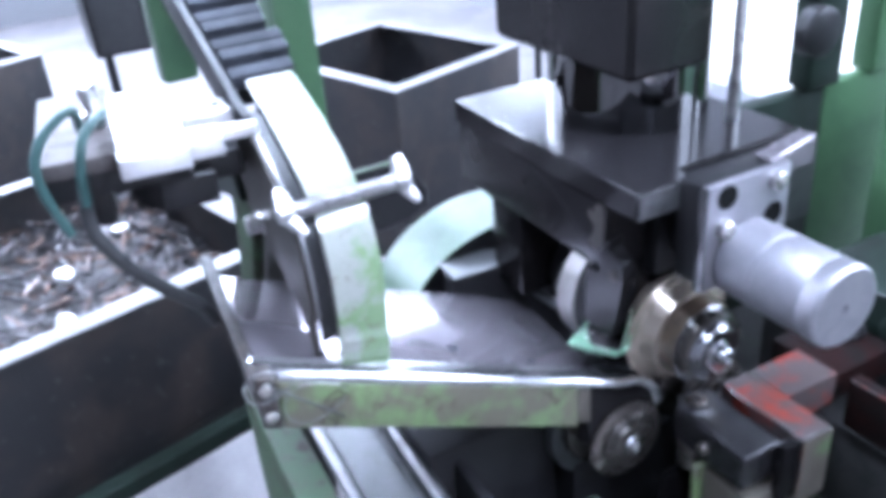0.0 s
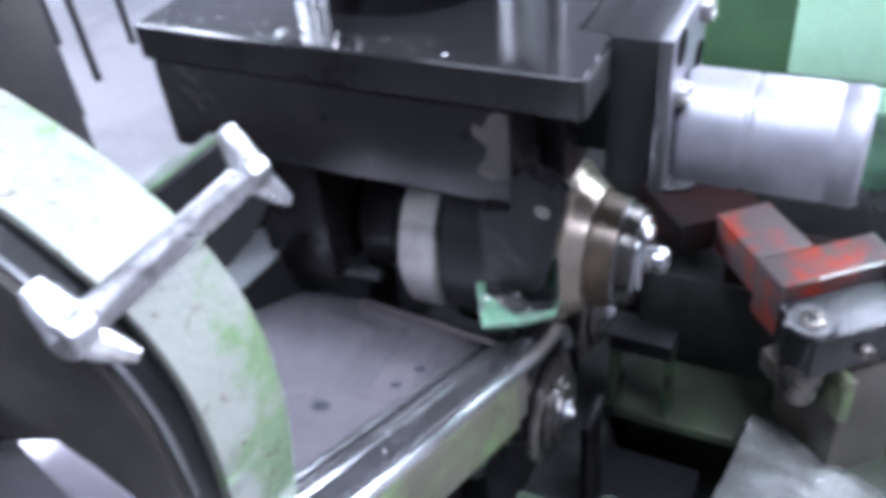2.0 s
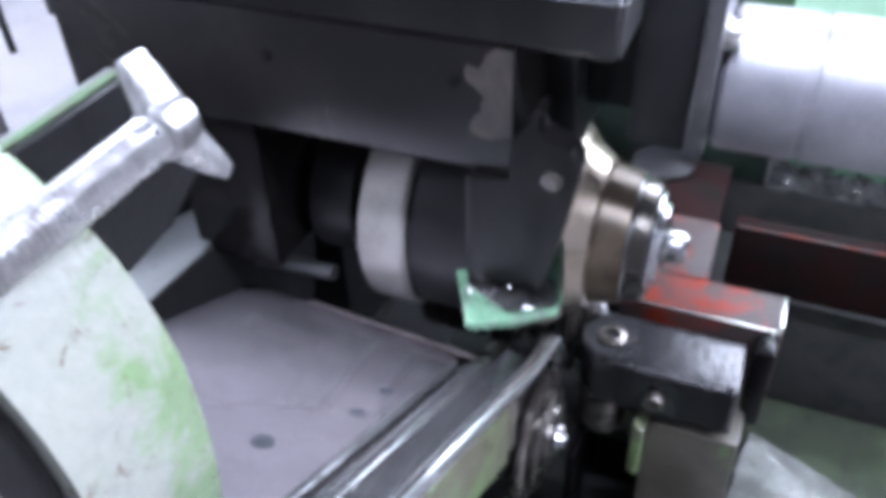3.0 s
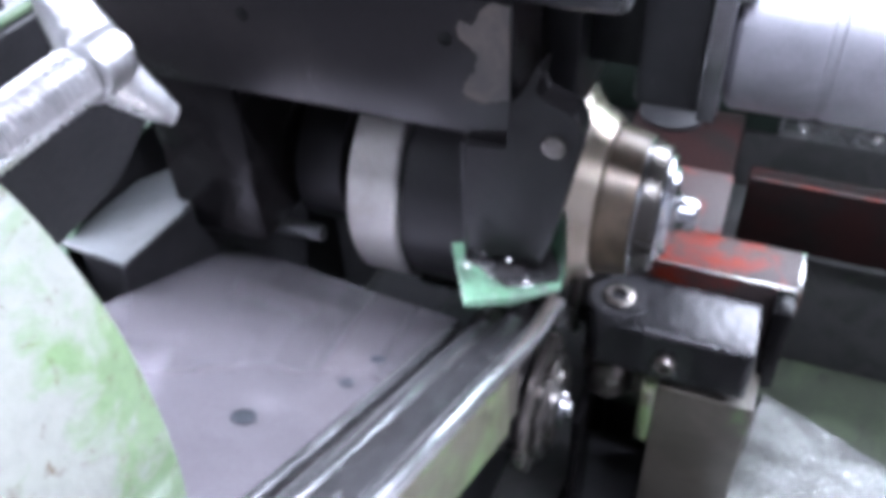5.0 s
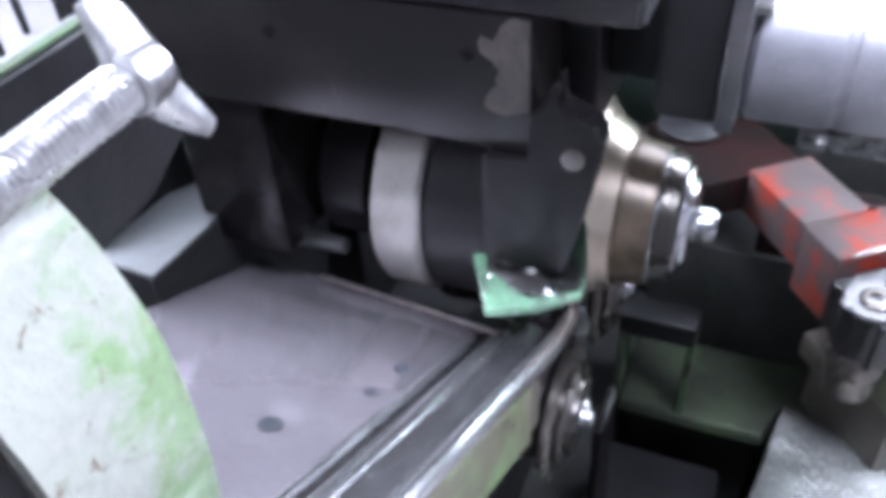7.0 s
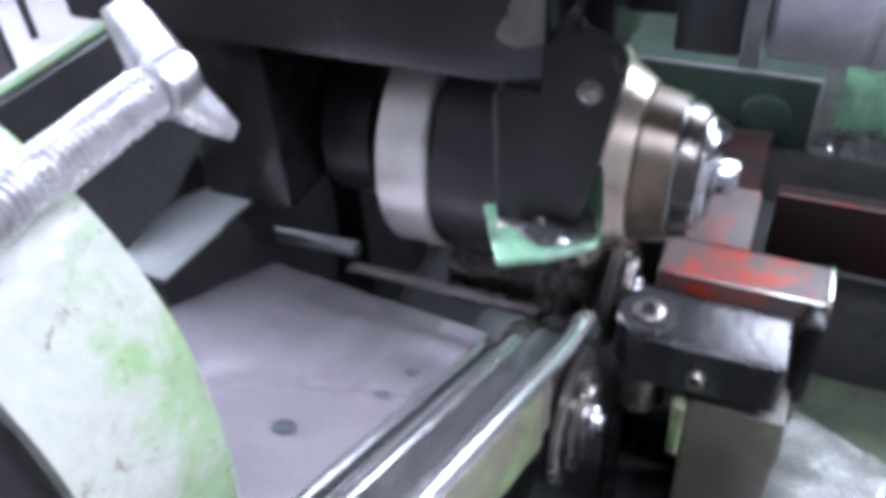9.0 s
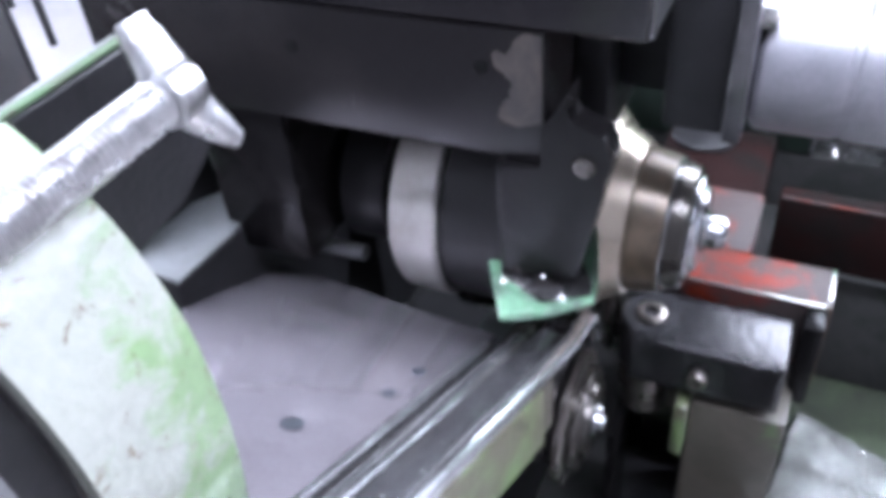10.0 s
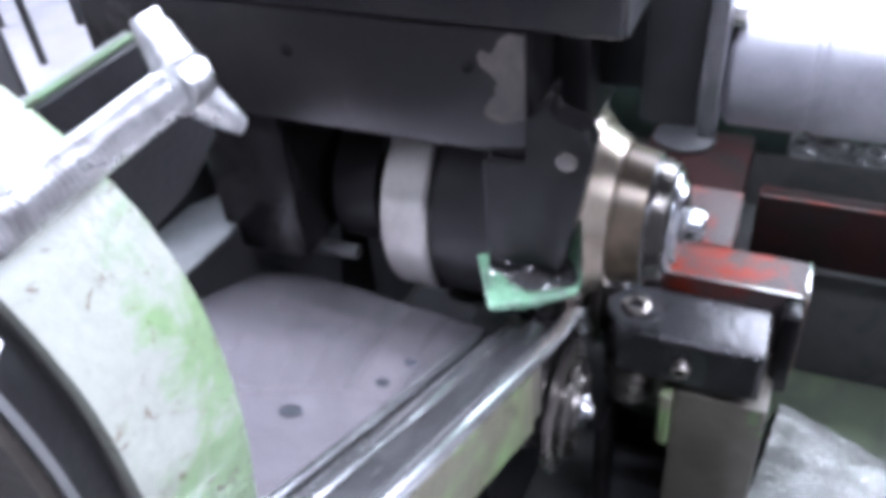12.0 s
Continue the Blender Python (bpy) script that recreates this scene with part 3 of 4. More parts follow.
PROFILE = spline(((0, 0.212, 1.191), (0, 0.181, 1.1795), (0, 0.149, 1.168), (0, 0.104, 1.144), (0, 0.07, 1.1145), (0, 0.0545, 1.086), (0, 0.0495, 1.055), (0, 0.0505, 1.015), (0, 0.06, 0.95)), 8)


def strip(profile, x0, x1, thick, bevel=0.0012):
    pts = [(p.y, p.z) for p in profile]
    inner = []
    for i, p in enumerate(profile):
        d = (profile[min(i + 1, len(profile) - 1)] - profile[max(i - 1, 0)]).normalized()
        inner.append((p.y + d.z * -thick, p.z + d.y * thick))
    own = bmesh.new()
    rows = []
    for (a, b) in zip(pts, inner):
        rows.append([own.verts.new(v) for v in ((x0, *a), (x1, *a), (x1, *b), (x0, *b))])
    for p, q in zip(rows, rows[1:]):
        for k in range(4):
            own.faces.new((p[k], p[(k + 1) % 4], q[(k + 1) % 4], q[k]))
    own.faces.new(rows[0])
    own.faces.new(rows[-1])
    return own


part("band", strip(PROFILE, -0.278, -0.234, 0.005), BAND, chute, "worn pale green and bare steel band")
SIDE = [(p.y + 0.003, p.z - 0.0015) for p in PROFILE[0:54]]
SIDE += [(0.062, 0.988), (0.0665, 0.99), (0.073, 1.008), (0.082, 1.022), (0.1, 1.036), (0.128, 1.05), (0.15, 1.06), (0.17, 1.067), (0.2, 1.08), (0.24, 1.13)]
splate = part("side_plate", extrude_poly(SIDE, "X", -0.299, -0.2952, 0), SIDEPLATE, chute, "grey oiled steel side plate")
part("side_edge", strip([p + Vector((0, 0.001, -0.0005)) for p in PROFILE[14:54]], -0.2948, -0.2923, 0.003), DULLSHAFT, chute, "bright worn edge of the side plate")
# Sunken dark strip gives the gap its shade as colour
part("band_gap", strip([p + Vector((0, 0.007, -0.005)) for p in PROFILE[10:58]], -0.292, -0.2784, 0.003), DARK, chute, "dark strip set in the gap beside the band")
part("side_bolt", lathe(((-0.012, 0.009), (0, 0.009), (0.001, 0.013), (0.004, 0.013)), (-0.3, 0.165, 1.075), "X", 6), STEEL, splate)
ROD_Y, ROD_Z = 0.064, 1.1255
rod = part("clamp_rod", lathe([(0.00105 * k, 0.0067 if k % 2 else 0.0055) for k in range(94)], (-0.3, ROD_Y, ROD_Z), "X", 20), ROD, chute, "threaded clamp rod")


def wing_nut(x, tilt):
    bm = lathe(((-0.007, 0.007), (-0.006, 0.008), (0.001, 0.0082), (0.004, 0.0075), (0.006, 0.005)), (0, 0, 0), "X", 32)
    for s in (1, -1):
        lean, tip = (0.0005, 0.0205) if s > 0 else (0.0095, 0.0205)
        pts = spline(((0, 0, s * 0.001), (lean * 0.3, 0, s * tip * 0.4), (lean * 0.7, 0, s * tip * 0.75), (lean, 0, s * tip)), 6)
        lobe = tube(pts, lambda u: (0.0094 - 0.0042 * u) if s > 0 else (0.0085 - 0.0056 * u), 18)
        for v in lobe.verts:
            v.co.y *= 0.55
        join(bm, lobe)
    for v in bm.verts:
        v.co = Matrix.Rotation(radians(tilt), 3, "X") @ v.co + Vector((x, ROD_Y, ROD_Z))
    return part("wing_nut", bm, ROD, rod, "bright worn wing nut")


wing_nut(-0.302, -40)
wing_nut(-0.201, -24)
ear = part("right_ear", extrude_poly(((-0.2335, 1.131), (-0.186, 1.131), (-0.168, 1.1), (-0.168, 1.085), (-0.188, 1.0745), (-0.2335, 1.07)), "Y", 0.087, 0.096, 0.0012), DARK, chute, "dark oily flat ear beside the band")
part("ear_edge", box(-0.235, -0.19, 0.0872, 0.0908, 1.1313, 1.1323, 0.0003), GREEN, ear, "thin green painted edge")
BACK = [(p.y + 0.0035, p.z - 0.006) for p in PROFILE[0:56]]
BACK += [(0.064, 0.9575), (0.079, 0.9575), (0.087, 0.982), (0.109, 0.981), (0.128, 0.976), (0.145, 0.97), (0.158, 0.976), (0.171, 0.986), (0.23, 0.9585), (0.264, 0.94), (0.35, 0.897), (0.333, 0.962), (0.35, 0.995), (0.298, 1.055), (0.25, 1.12)]
part("back_plate", extrude_poly(BACK, "X", -0.268, -0.264, 0), SIDEPLATE, chute, "dark brown oiled back plate with a ragged edge")
part("green_post", extrude_poly(((0.292, 0.932), (0.35, 0.907), (0.305, 1.05), (0.215, 1.08)), "X", -0.292, -0.28, 0.002), GREEN, chute)
part("post_cap", extrude_poly(((0.2, 1.084), (0.318, 1.0515), (0.325, 1.074), (0.215, 1.11)), "X", -0.305, -0.272, 0.002), DARKGREEN, chute)

# ---------------------------------------------------------------- mint hood behind the table
hood = bmesh.new()
rows = []
for k in range(25):
    u = radians(172 - 89 * k / 24)
    rows.append([hood.verts.new((0.015 + 0.09 * (y - 0.27) * k / 24 + r * math.cos(u), y, 0.776 + r * math.sin(u))) for r, y in ((0.159, 0.27), (0.159, 0.37), (0.156, 0.37), (0.156, 0.27))])
for p, q in zip(rows, rows[1:]):
    for k in range(4):
        hood.faces.new((p[k], p[(k + 1) % 4], q[(k + 1) % 4], q[k]))
hood.faces.new(rows[0])
hood.faces.new(rows[-1])
# Dark box and disc added to fill the hood's shaded opening
guard = thing("hood_filler", (0.02, 0.32, 0.75), "dark filler for the shaded inside of the green hood", "drive housing")
part("body", box(-0.095, 0.129, 0.2825, 0.365, 0.621, 0.86, 0.006), DARK, guard)
part("front_disc", lathe(((0.274, 0.02), (0.274, 0.1545), (0.282, 0.1545), (0.282, 0.02)), (0.015, 0, 0.776), "Y", 56), DARK, guard, "dark disc for the shade in the hood opening")
cover = thing("belt_hood", (0.015, 0.3, 0.9), "mint green curved sheet hood behind the feed table", "machine guard")
part("sheet", hood, MINT, cover)
part("side_cheek", lathe(((0.3705, 0.02), (0.3705, 0.155), (0.374, 0.155), (0.374, 0.02)), (0.015, 0, 0.776), "Y", 48), MINT, cover)

# ---------------------------------------------------------------- slide with the upper roll
slide = thing("press_slide", (0.05, 0.1, 1.0), "oily black press slide carrying the upper roll", "press slide")
part("top_plate", extrude_poly(((-0.026, -0.022), (0.036, -0.022), (0.036, 0.004), (0.195, 0.004), (0.195, 0.298), (-0.026, 0.298)), "Z", 1.066, 1.092, 0.0015), TOPOIL, slide)
part("body", box(-0.025, 0.14, 0.0225, 0.292, 0.9975, 1.0655, 0.003), OILY, slide)
patch_rng = random.Random(4)
RUST_EDGE = [(0.0245, 1.064), (0.034, 1.063), (0.038, 1.056), (0.041, 1.053), (0.046, 1.054), (0.0475, 1.049), (0.042, 1.043), (0.039, 1.04), (0.0395, 1.031), (0.044, 1.026), (0.0445, 1.02), (0.034, 1.017), (0.0245, 1.02)]
RUST_EDGE = [(p.x + patch_rng.uniform(-0.0008, 0.0008), p.y + patch_rng.uniform(-0.0008, 0.0008)) for p in spline([(a, b, 0) for a, b in RUST_EDGE], 5)]
part("rust_patch", extrude_poly(RUST_EDGE, "X", -0.0254, -0.02495, 0), RUST, slide, "rusty brown worn patch")
part("plate_end", box(-0.024, 0.034, -0.0235, -0.0222, 1.0675, 1.0905, 0.0005), DULLSHAFT, slide, "bare steel end of the top plate")
part("front_web", box(0.02, 0.13, 0.004, 0.0222, 0.985, 1.0655, 0.004), DARK, slide)
part("lower_cheek", box(-0.02, -0.012, 0.012, 0.05, 0.9, 0.99, 0.002), DARK, slide)
cheek = part("cheek_plate", extrude_poly(((0.044, 0.932), (0.044, 0.9972), (0.0222, 0.9972), (0.0222, 1.022), (0.0165, 1.026), (0.013, 1.036), (0.0095, 1.042), (0.008, 1.037), (0.0115, 1.03), (0.009, 1.0255), (-0.008, 1.021), (-0.0115, 1.012), (-0.0105, 1.003), (0.0, 0.95), (0.004, 0.932)), "X", -0.0305, -0.0145, 0.0012), CHEEK, slide, "dark oily cheek plate")
socket_screw((-0.0305, 0.001, 1.0045), 0.0055, cheek, FACE_LEFT, DARKROLL, 0.0025)
part("left_hanger", box(-0.02, 0.12, 0.175, 0.235, 0.89, 0.997, 0.004), CHEEK, slide)
part("bearing_block", box(-0.012, 0.105, 0.0255, 0.05, 0.88, 0.997, 0.004), CHEEK, slide)
for hy, hz in ((0.155, 1.0415), (0.053, 1.045)):
    part("plug_hole", lathe(((0.002, 0.0034), (0, 0.0034), (-0.0003, 0.003), (-0.0003, 0.0001)), (-0.0251, hy, hz), "X", 18), BLACK, slide)
face = part("face_plate", box(0.017, 0.111, -0.06, -0.052, 1.0, 1.1, 0.0015), GREYCYL, slide, "grey drilled mounting plate")
part("plate_edge", box(0.0148, 0.0167, -0.0602, -0.0518, 1.0, 1.1, 0.0006), WET, face, "black oily edge of the plate")
part("plate_block", box(0.019, 0.109, -0.0515, -0.0225, 1.002, 1.098, 0.002), DARK, slide)
# Dark block added to give the gap behind the plate block its darkness
part("gap_filler", box(0.037, 0.19, -0.0222, 0.0035, 1.01, 1.086, 0.002), DARK, slide)
part("plate_lug", extrude_poly(((0.095, 1.101), (0.15, 1.112), (0.15, 1.085), (0.112, 1.085)), "Y", -0.05, -0.03, 0.001), PLATE, slide)
for px, pz in ((0.036, 1.058), (0.093, 1.088)):
    socket_screw((px, -0.06, pz), 0.0085, face, FACE_NEAR)
for px, pz in ((0.038, 1.087), (0.094, 1.056)):
    part("bolt_hole", lathe(((0, 0.011), (-0.0008, 0.011), (-0.0008, 0.0001)), (px, -0.0601, pz), "Y", 24), BLACK, face)
part("grey_cylinder", lathe(((-0.061, 0.034), (-0.064, 0.0365), (-0.1, 0.0365), (-0.101, 0.0355), (-0.104, 0.0355), (-0.105, 0.0365), (-0.148, 0.0365), (-0.149, 0.0358), (-0.151, 0.0358), (-0.152, 0.0365), (-0.165, 0.0365), (-0.168, 0.034), (-0.168, 0.004), (-0.165, 0.0035), (-0.165, 0.0001)), (0.062, 0, 1.0245), "Y", 72), GREYCYL, slide, "matt grey turned cylinder")
part("piston", lathe(((1.0925, 0.083), (1.36, 0.083)), (0.106, 0.156, 0), "Z", 72), CHROME, slide, "dark polished piston")
part("side_rod", lathe(((1.0925, 0.0065), (1.3, 0.0065)), (0.161, 0.06, 0), "Z", 32), ROD, slide, "polished guide rod")
part("lip_scoop", extrude_poly(((-0.018, 0.057), (-0.058, 0.035), (-0.048, 0.013), (-0.031, -0.006), (-0.017, -0.005), (0.0, 0.01)), "Z", 0.919, 0.924, 0.001), SCOOP, slide, "mint edged oily scoop")
part("scoop_oil", extrude_poly(((-0.016, 0.05), (-0.03, 0.045), (-0.043, 0.018), (-0.03, -0.0045), (-0.018, -0.0035), (-0.002, 0.011)), "Z", 0.9242, 0.9265, 0.0008), MUCK, slide, "black oil and chips in the scoop")
leaf = bmesh.new()
rows = []
for k in range(9):
    u = k / 8
    x, y = -0.031 + 0.028 * u, -0.006 + 0.004 * u + 0.014 * u * u
    h = 0.927 + 0.036 * math.sin(math.pi * min(1, u * 1.1) * 0.6)
    rows.append([leaf.verts.new(v) for v in ((x, y, 0.92), (x + 0.004, y - 0.001, h), (x + 0.0055, y + 0.0005, h), (x + 0.0015, y + 0.002, 0.92))])
for p, q in zip(rows, rows[1:]):
    for k in range(4):
        leaf.faces.new((p[k], p[(k + 1) % 4], q[(k + 1) % 4], q[k]))
leaf.faces.new(rows[0])
leaf.faces.new(rows[-1])
part("scoop_leaf", leaf, SCOOP, slide, "curled green edge of the scoop")

AX = (0.059, 0, 0.912)
roll = part("upper_roll", lathe(((0.0245, 0.03), (0.0245, 0.0605), (0.023, 0.0625), (0.0125, 0.0635), (0.0105, 0.0625), (0.0095, 0.0595), (0.006, 0.0575), (0.0052, 0.0545), (-0.0065, 0.0475), (-0.0085, 0.0465), (-0.0092, 0.0445), (-0.0092, 0.03)), AX, "Y", 96), ROLL, slide, "worn oiled roll cone")
part("roll_band", lathe(((-0.0094, 0.03), (-0.0094, 0.0425), (-0.0105, 0.0435), (-0.0275, 0.0405), (-0.0282, 0.0395), (-0.0284, 0.02)), AX, "Y", 96), BROWN, slide, "brown oiled roll band")
part("roll_lip", lathe(((-0.0286, 0.02), (-0.0286, 0.0402), (-0.0291, 0.0407), (-0.0297, 0.0402), (-0.0299, 0.02)), AX, "Y", 96), CHROMED, slide, "thin bright ring on the roll")
part("roll_ring", lathe(((-0.0301, 0.02), (-0.0301, 0.0372), (-0.031, 0.038), (-0.039, 0.036), (-0.04, 0.0345), (-0.04, 0.015)), AX, "Y", 96), DARKROLL, slide, "dark roll ring")
part("roll_collar", lathe(((-0.0402, 0.015), (-0.0402, 0.031), (-0.041, 0.0322), (-0.0425, 0.0315), (-0.0432, 0.0265), (-0.0445, 0.0255), (-0.0462, 0.0245), (-0.0468, 0.022), (-0.047, 0.01)), AX, "Y", 96), CHROMED, slide, "bright stepped collar")
part("roll_nose", lathe(((-0.0472, 0.0125), (-0.0475, 0.0135), (-0.0485, 0.0125), (-0.0488, 0.0102), (-0.0565, 0.0098), (-0.0592, 0.0078), (-0.0594, 0.004), (-0.0575, 0.003), (-0.0575, 0.0001)), AX, "Y", 48), CHROMED, slide, "bright shaft end")
part("back_wheel", lathe(((0.125, 0.03), (0.124, 0.068), (0.122, 0.07), (0.096, 0.07), (0.094, 0.068), (0.093, 0.03)), AX, "Y", 72), WHEEL, slide, "smooth grey wheel on the roll shaft")
part("dark_drum", lathe(((0.0925, 0.03), (0.092, 0.067), (0.055, 0.067), (0.052, 0.06)), (0.059, 0, 0.912), "Y", 64), DARK, slide)
part("shaft_collar", lathe(((0.172, 0.03), (0.17, 0.046), (0.14, 0.046), (0.138, 0.03)), (0.059, 0, 0.912), "Y", 48), DARK, slide)
part("shaft", lathe(((0.028, 0.022), (0.2, 0.022)), (0.059, 0, 0.912), "Y", 32), DARK, slide)

ram = thing("ram_housing", (0.1, 0.15, 1.2), "black ram housing of the machine above the slide", "ram housing")
part("housing", extrude_poly(((0.021, 0.05), (0.115, 0.05), (0.2, 0.138), (0.2, 0.28), (0.021, 0.28)), "Z", 1.16, 1.9, 0.006), OILY, ram)
part("rear_frame", box(-0.05, 0.6, 0.302, 0.42, 1.35, 1.9, 0.01), DARK, ram)

# ---------------------------------------------------------------- flakes added as oil glints
def flakes(name, spots, label, size=1.0, turn_all=Matrix.Identity(3)):
    """Small bright flakes and drops added as oil glints; spots are (x0, x1, y0, y1, z, count)."""
    rng = random.Random(len(label))
    verts, faces = [], []
    for x0, x1, y0, y1, z, count in spots:
        for k in range(count):
            c = Vector((rng.uniform(x0, x1), rng.uniform(y0, y1), 0))
            c.z = z(c.x) if callable(z) else z
            c = turn_all @ c
            r = size * rng.uniform(0.0004, 0.0013)
            turn = Matrix.Rotation(rng.uniform(0, 6.28), 3, "Z") @ Matrix.Rotation(rng.uniform(-0.5, 0.5), 3, "X")
            o = len(verts)
            long = rng.uniform(1.0, 2.6)
            verts += [c + turn @ Vector(p) for p in ((-r * long, -r, 0), (r * long, -r, 0), (r * long, r, 0), (-r * long, r, 0), (0, 0, r * 1.2))]
            faces += [(o, o + 1, o + 4), (o + 1, o + 2, o + 4), (o + 2, o + 3, o + 4), (o + 3, o, o + 4), (o + 3, o + 2, o + 1, o)]
    me = bpy.data.meshes.new(name)
    me.from_pydata([tuple(v) for v in verts], [], faces)
    me.materials.append(STEEL)
    return new(name, me)


tagged(flakes("casting_glints", ((0.02, 0.14, -0.3, -0.14, 0.668, 200), (0.312, 0.343, -0.3, -0.1, 0.8185, 40), (0.138, 0.22, -0.12, -0.006, 0.6533, 40)), "small bright flakes lying on the oily castings", 0.5), "small bright flakes lying on the oily castings", "metal flakes", kind="stuff")
rail_wet = flakes("rail_glints", ((-0.33, -0.03, 0.002, 0.03, lambda x: 0.868 - SLOPE * x, 110), (-0.33, -0.03, 0.031, 0.056, lambda x: 0.8555 - SLOPE * x, 60)), "small bright flakes and drops on the oily rail", 0.2, TABLE_TURN)
tagged(rail_wet, "small bright flakes and drops on the oily rail", "metal flakes", kind="stuff")
wet = flakes("slide_glints", ((-0.025, 0.0, 0.06, 0.295, 1.0922, 60), (0.0, 0.19, 0.2, 0.295, 1.0922, 25), (-0.042, -0.008, 0.0, 0.042, 0.9268, 60)), "small bright flakes stuck to the oily press slide", 0.55)
wet["kind"] = "stuff"
wet["label"] = "small bright flakes added as glints in the oil"
wet.parent = slide
wet.matrix_parent_inverse = Matrix.Translation((-0.05, -0.1, -1.0))

# ---------------------------------------------------------------- lower rolls
def lower_roll(x, y, z, body, label):
    t = thing("lower_roll", (x, 0.05, z), label, "roll", "lower rolls")
    at = (x, y, z)
    part("barrel", lathe(((0.12, 0.02), (0.119, 0.036), (0.05, 0.036), (0.045, 0.03), (0.028, 0.026), (0.0185, 0.027)), at, "Y", 56), body, t)
    part("flange", lathe(((0.052, 0.03), (0.05, 0.05), (0.042, 0.052), (0.036, 0.05), (0.033, 0.03)), at, "Y", 56), DARKROLL, t, "dark oiled flange")
    part("disc", lathe(((0.0075, 0.02), (0.007, 0.042), (0.005, 0.0445), (0.0015, 0.0445), (0.0004, 0.043), (0.0004, 0.02)), at, "Y", 64), DISC, t, "brown oiled disc")
    part("collar", lathe(((0.0002, 0.015), (0.0, 0.034), (-0.004, 0.0345), (-0.006, 0.033), (-0.0065, 0.026), (-0.0095, 0.025), (-0.0105, 0.01)), at, "Y", 56), DARKROLL, t, "stepped oiled collar")
    part("shaft_end", lathe(((-0.0107, 0.008), (-0.011, 0.0125), (-0.0132, 0.0118), (-0.0136, 0.0065), (-0.0162, 0.006), (-0.0172, 0.004), (-0.0172, 0.0001)), at, "Y", 32), CHROMED, t, "bright shaft end")
    return t


lower_roll(-0.0045, 0.005, 0.796, DARKROLL, "brown oiled lower roll with a stepped end")
lower_roll(0.112, 0.006, 0.803, DARKROLL, "dark oiled lower roll below the upper roll")

shroud = thing("roll_shroud", (-0.004, 0.065, 0.785), "oil-stained steel shroud behind the lower roll", "roll guard")
part("rim", lathe(((0.0535, 0.05), (0.0535, 0.0605), (0.0555, 0.062), (0.076, 0.062), (0.077, 0.05)), (-0.004, 0, 0.783), "Y", 64), TRAY, shroud)
part("face", lathe(((0.0575, 0.02), (0.0575, 0.0495), (0.06, 0.0495), (0.06, 0.02)), (-0.004, 0, 0.783), "Y", 48), DARK, shroud)

# ---------------------------------------------------------------- swing arm
PIVOT = (0.281, -0.014)
arm = thing("swing_arm", (*PIVOT, 0.82), "swing arm with a worn red block and an oily black finger", "swing arm")
finger = part("finger", box(0.04, 0.0905, -0.1085, -0.012, 0.792, 0.833, 0.004, rnd=3), FINGER, arm, "oily black finger block")
part("finger_boss", lathe(((0.797, 0.018), (0.7985, 0.02), (0.834, 0.02), (0.836, 0.018)), (0.061, -0.022, 0), "Z", 40), FINGER, finger)
socket_screw((0.061, -0.022, 0.8325), 0.0098, finger, material=DISC, h=0.0058)
part("bushing", lathe(((0.756, 0.013), (0.757, 0.0165), (0.776, 0.017), (0.7775, 0.0185), (0.794, 0.0185), (0.7955, 0.0175), (0.7968, 0.013)), (0.061, -0.022, 0), "Z", 36), DISC, finger, "brown steel bushing")
socket_screw((0.04, -0.058, 0.811), 0.0062, finger, FACE_LEFT, DISC, 0.007)
part("carrier", box(0.042, 0.128, -0.116, -0.056, 0.61, 0.784, 0.003), OLIVE, arm, "olive cast carrier under the finger")
part("carrier_lug", extrude_poly(((0.033, -0.0555), (0.035, -0.047), (0.06, -0.046), (0.06, -0.0555)), "Z", 0.735, 0.784, 0.0015), RAILGREEN, arm, "green painted lug beside the carrier")
part("carrier_lip", box(0.06, 0.1, -0.0555, -0.012, 0.752, 0.774, 0.002), OLIVE, arm)
part("red_block", box(0.0965, 0.1343, -0.125, -0.019, 0.785, 0.842, 0.003), RED, arm, "worn red painted block")
part("block_end", box(0.0968, 0.1338, -0.1268, -0.1253, 0.762, 0.84, 0.0005), OLIVE, arm, "olive end face of the red block")
part("red_lug", box(0.074, 0.0962, -0.125, -0.1125, 0.772, 0.8405, 0.003), CHEEK, arm, "dark oily arm beside the finger")
part("edge_strip", box(0.0953, 0.0968, -0.123, -0.03, 0.8408, 0.8422, 0.0004), STEEL, arm, "bright worn edge beside the finger")
part("edge_strip", box(0.1, 0.1335, -0.1262, -0.1246, 0.8412, 0.8428, 0.0005), STEEL, arm, "bright worn edge of the red block")
part("edge_strip", box(0.0955, 0.0971, -0.1272, -0.1256, 0.77, 0.839, 0.0005), COPPER, arm, "rust-coloured worn edge")
part("red_link", box(0.1345, 0.205, -0.072, -0.02, 0.803, 0.842, 0.002), RED, arm, "worn red painted link")
part("link_tail", box(0.2055, 0.3, -0.07, 0.015, 0.803, 0.836, 0.003), DULLRED, arm, "dark link tail with traces of red")
part("pivot", lathe(((0.79, 0.024), (0.8, 0.026), (0.84, 0.026), (0.842, 0.023)), (*PIVOT, 0), "Z", 32), DARK, arm)


# ---------------------------------------------------------------- feeder unit
feeder = thing("pin_feeder", (-0.42, 0.24, 1.1), "pneumatic pin feeder with a bright machined block", "feeder")
FEED_TURN = Matrix.Translation((-0.36, 0.2, 0)) @ Matrix.Rotation(radians(-6.5), 4, "Z")


def fbox(*args, **kw):
    return box(*args, m=FEED_TURN, **kw)


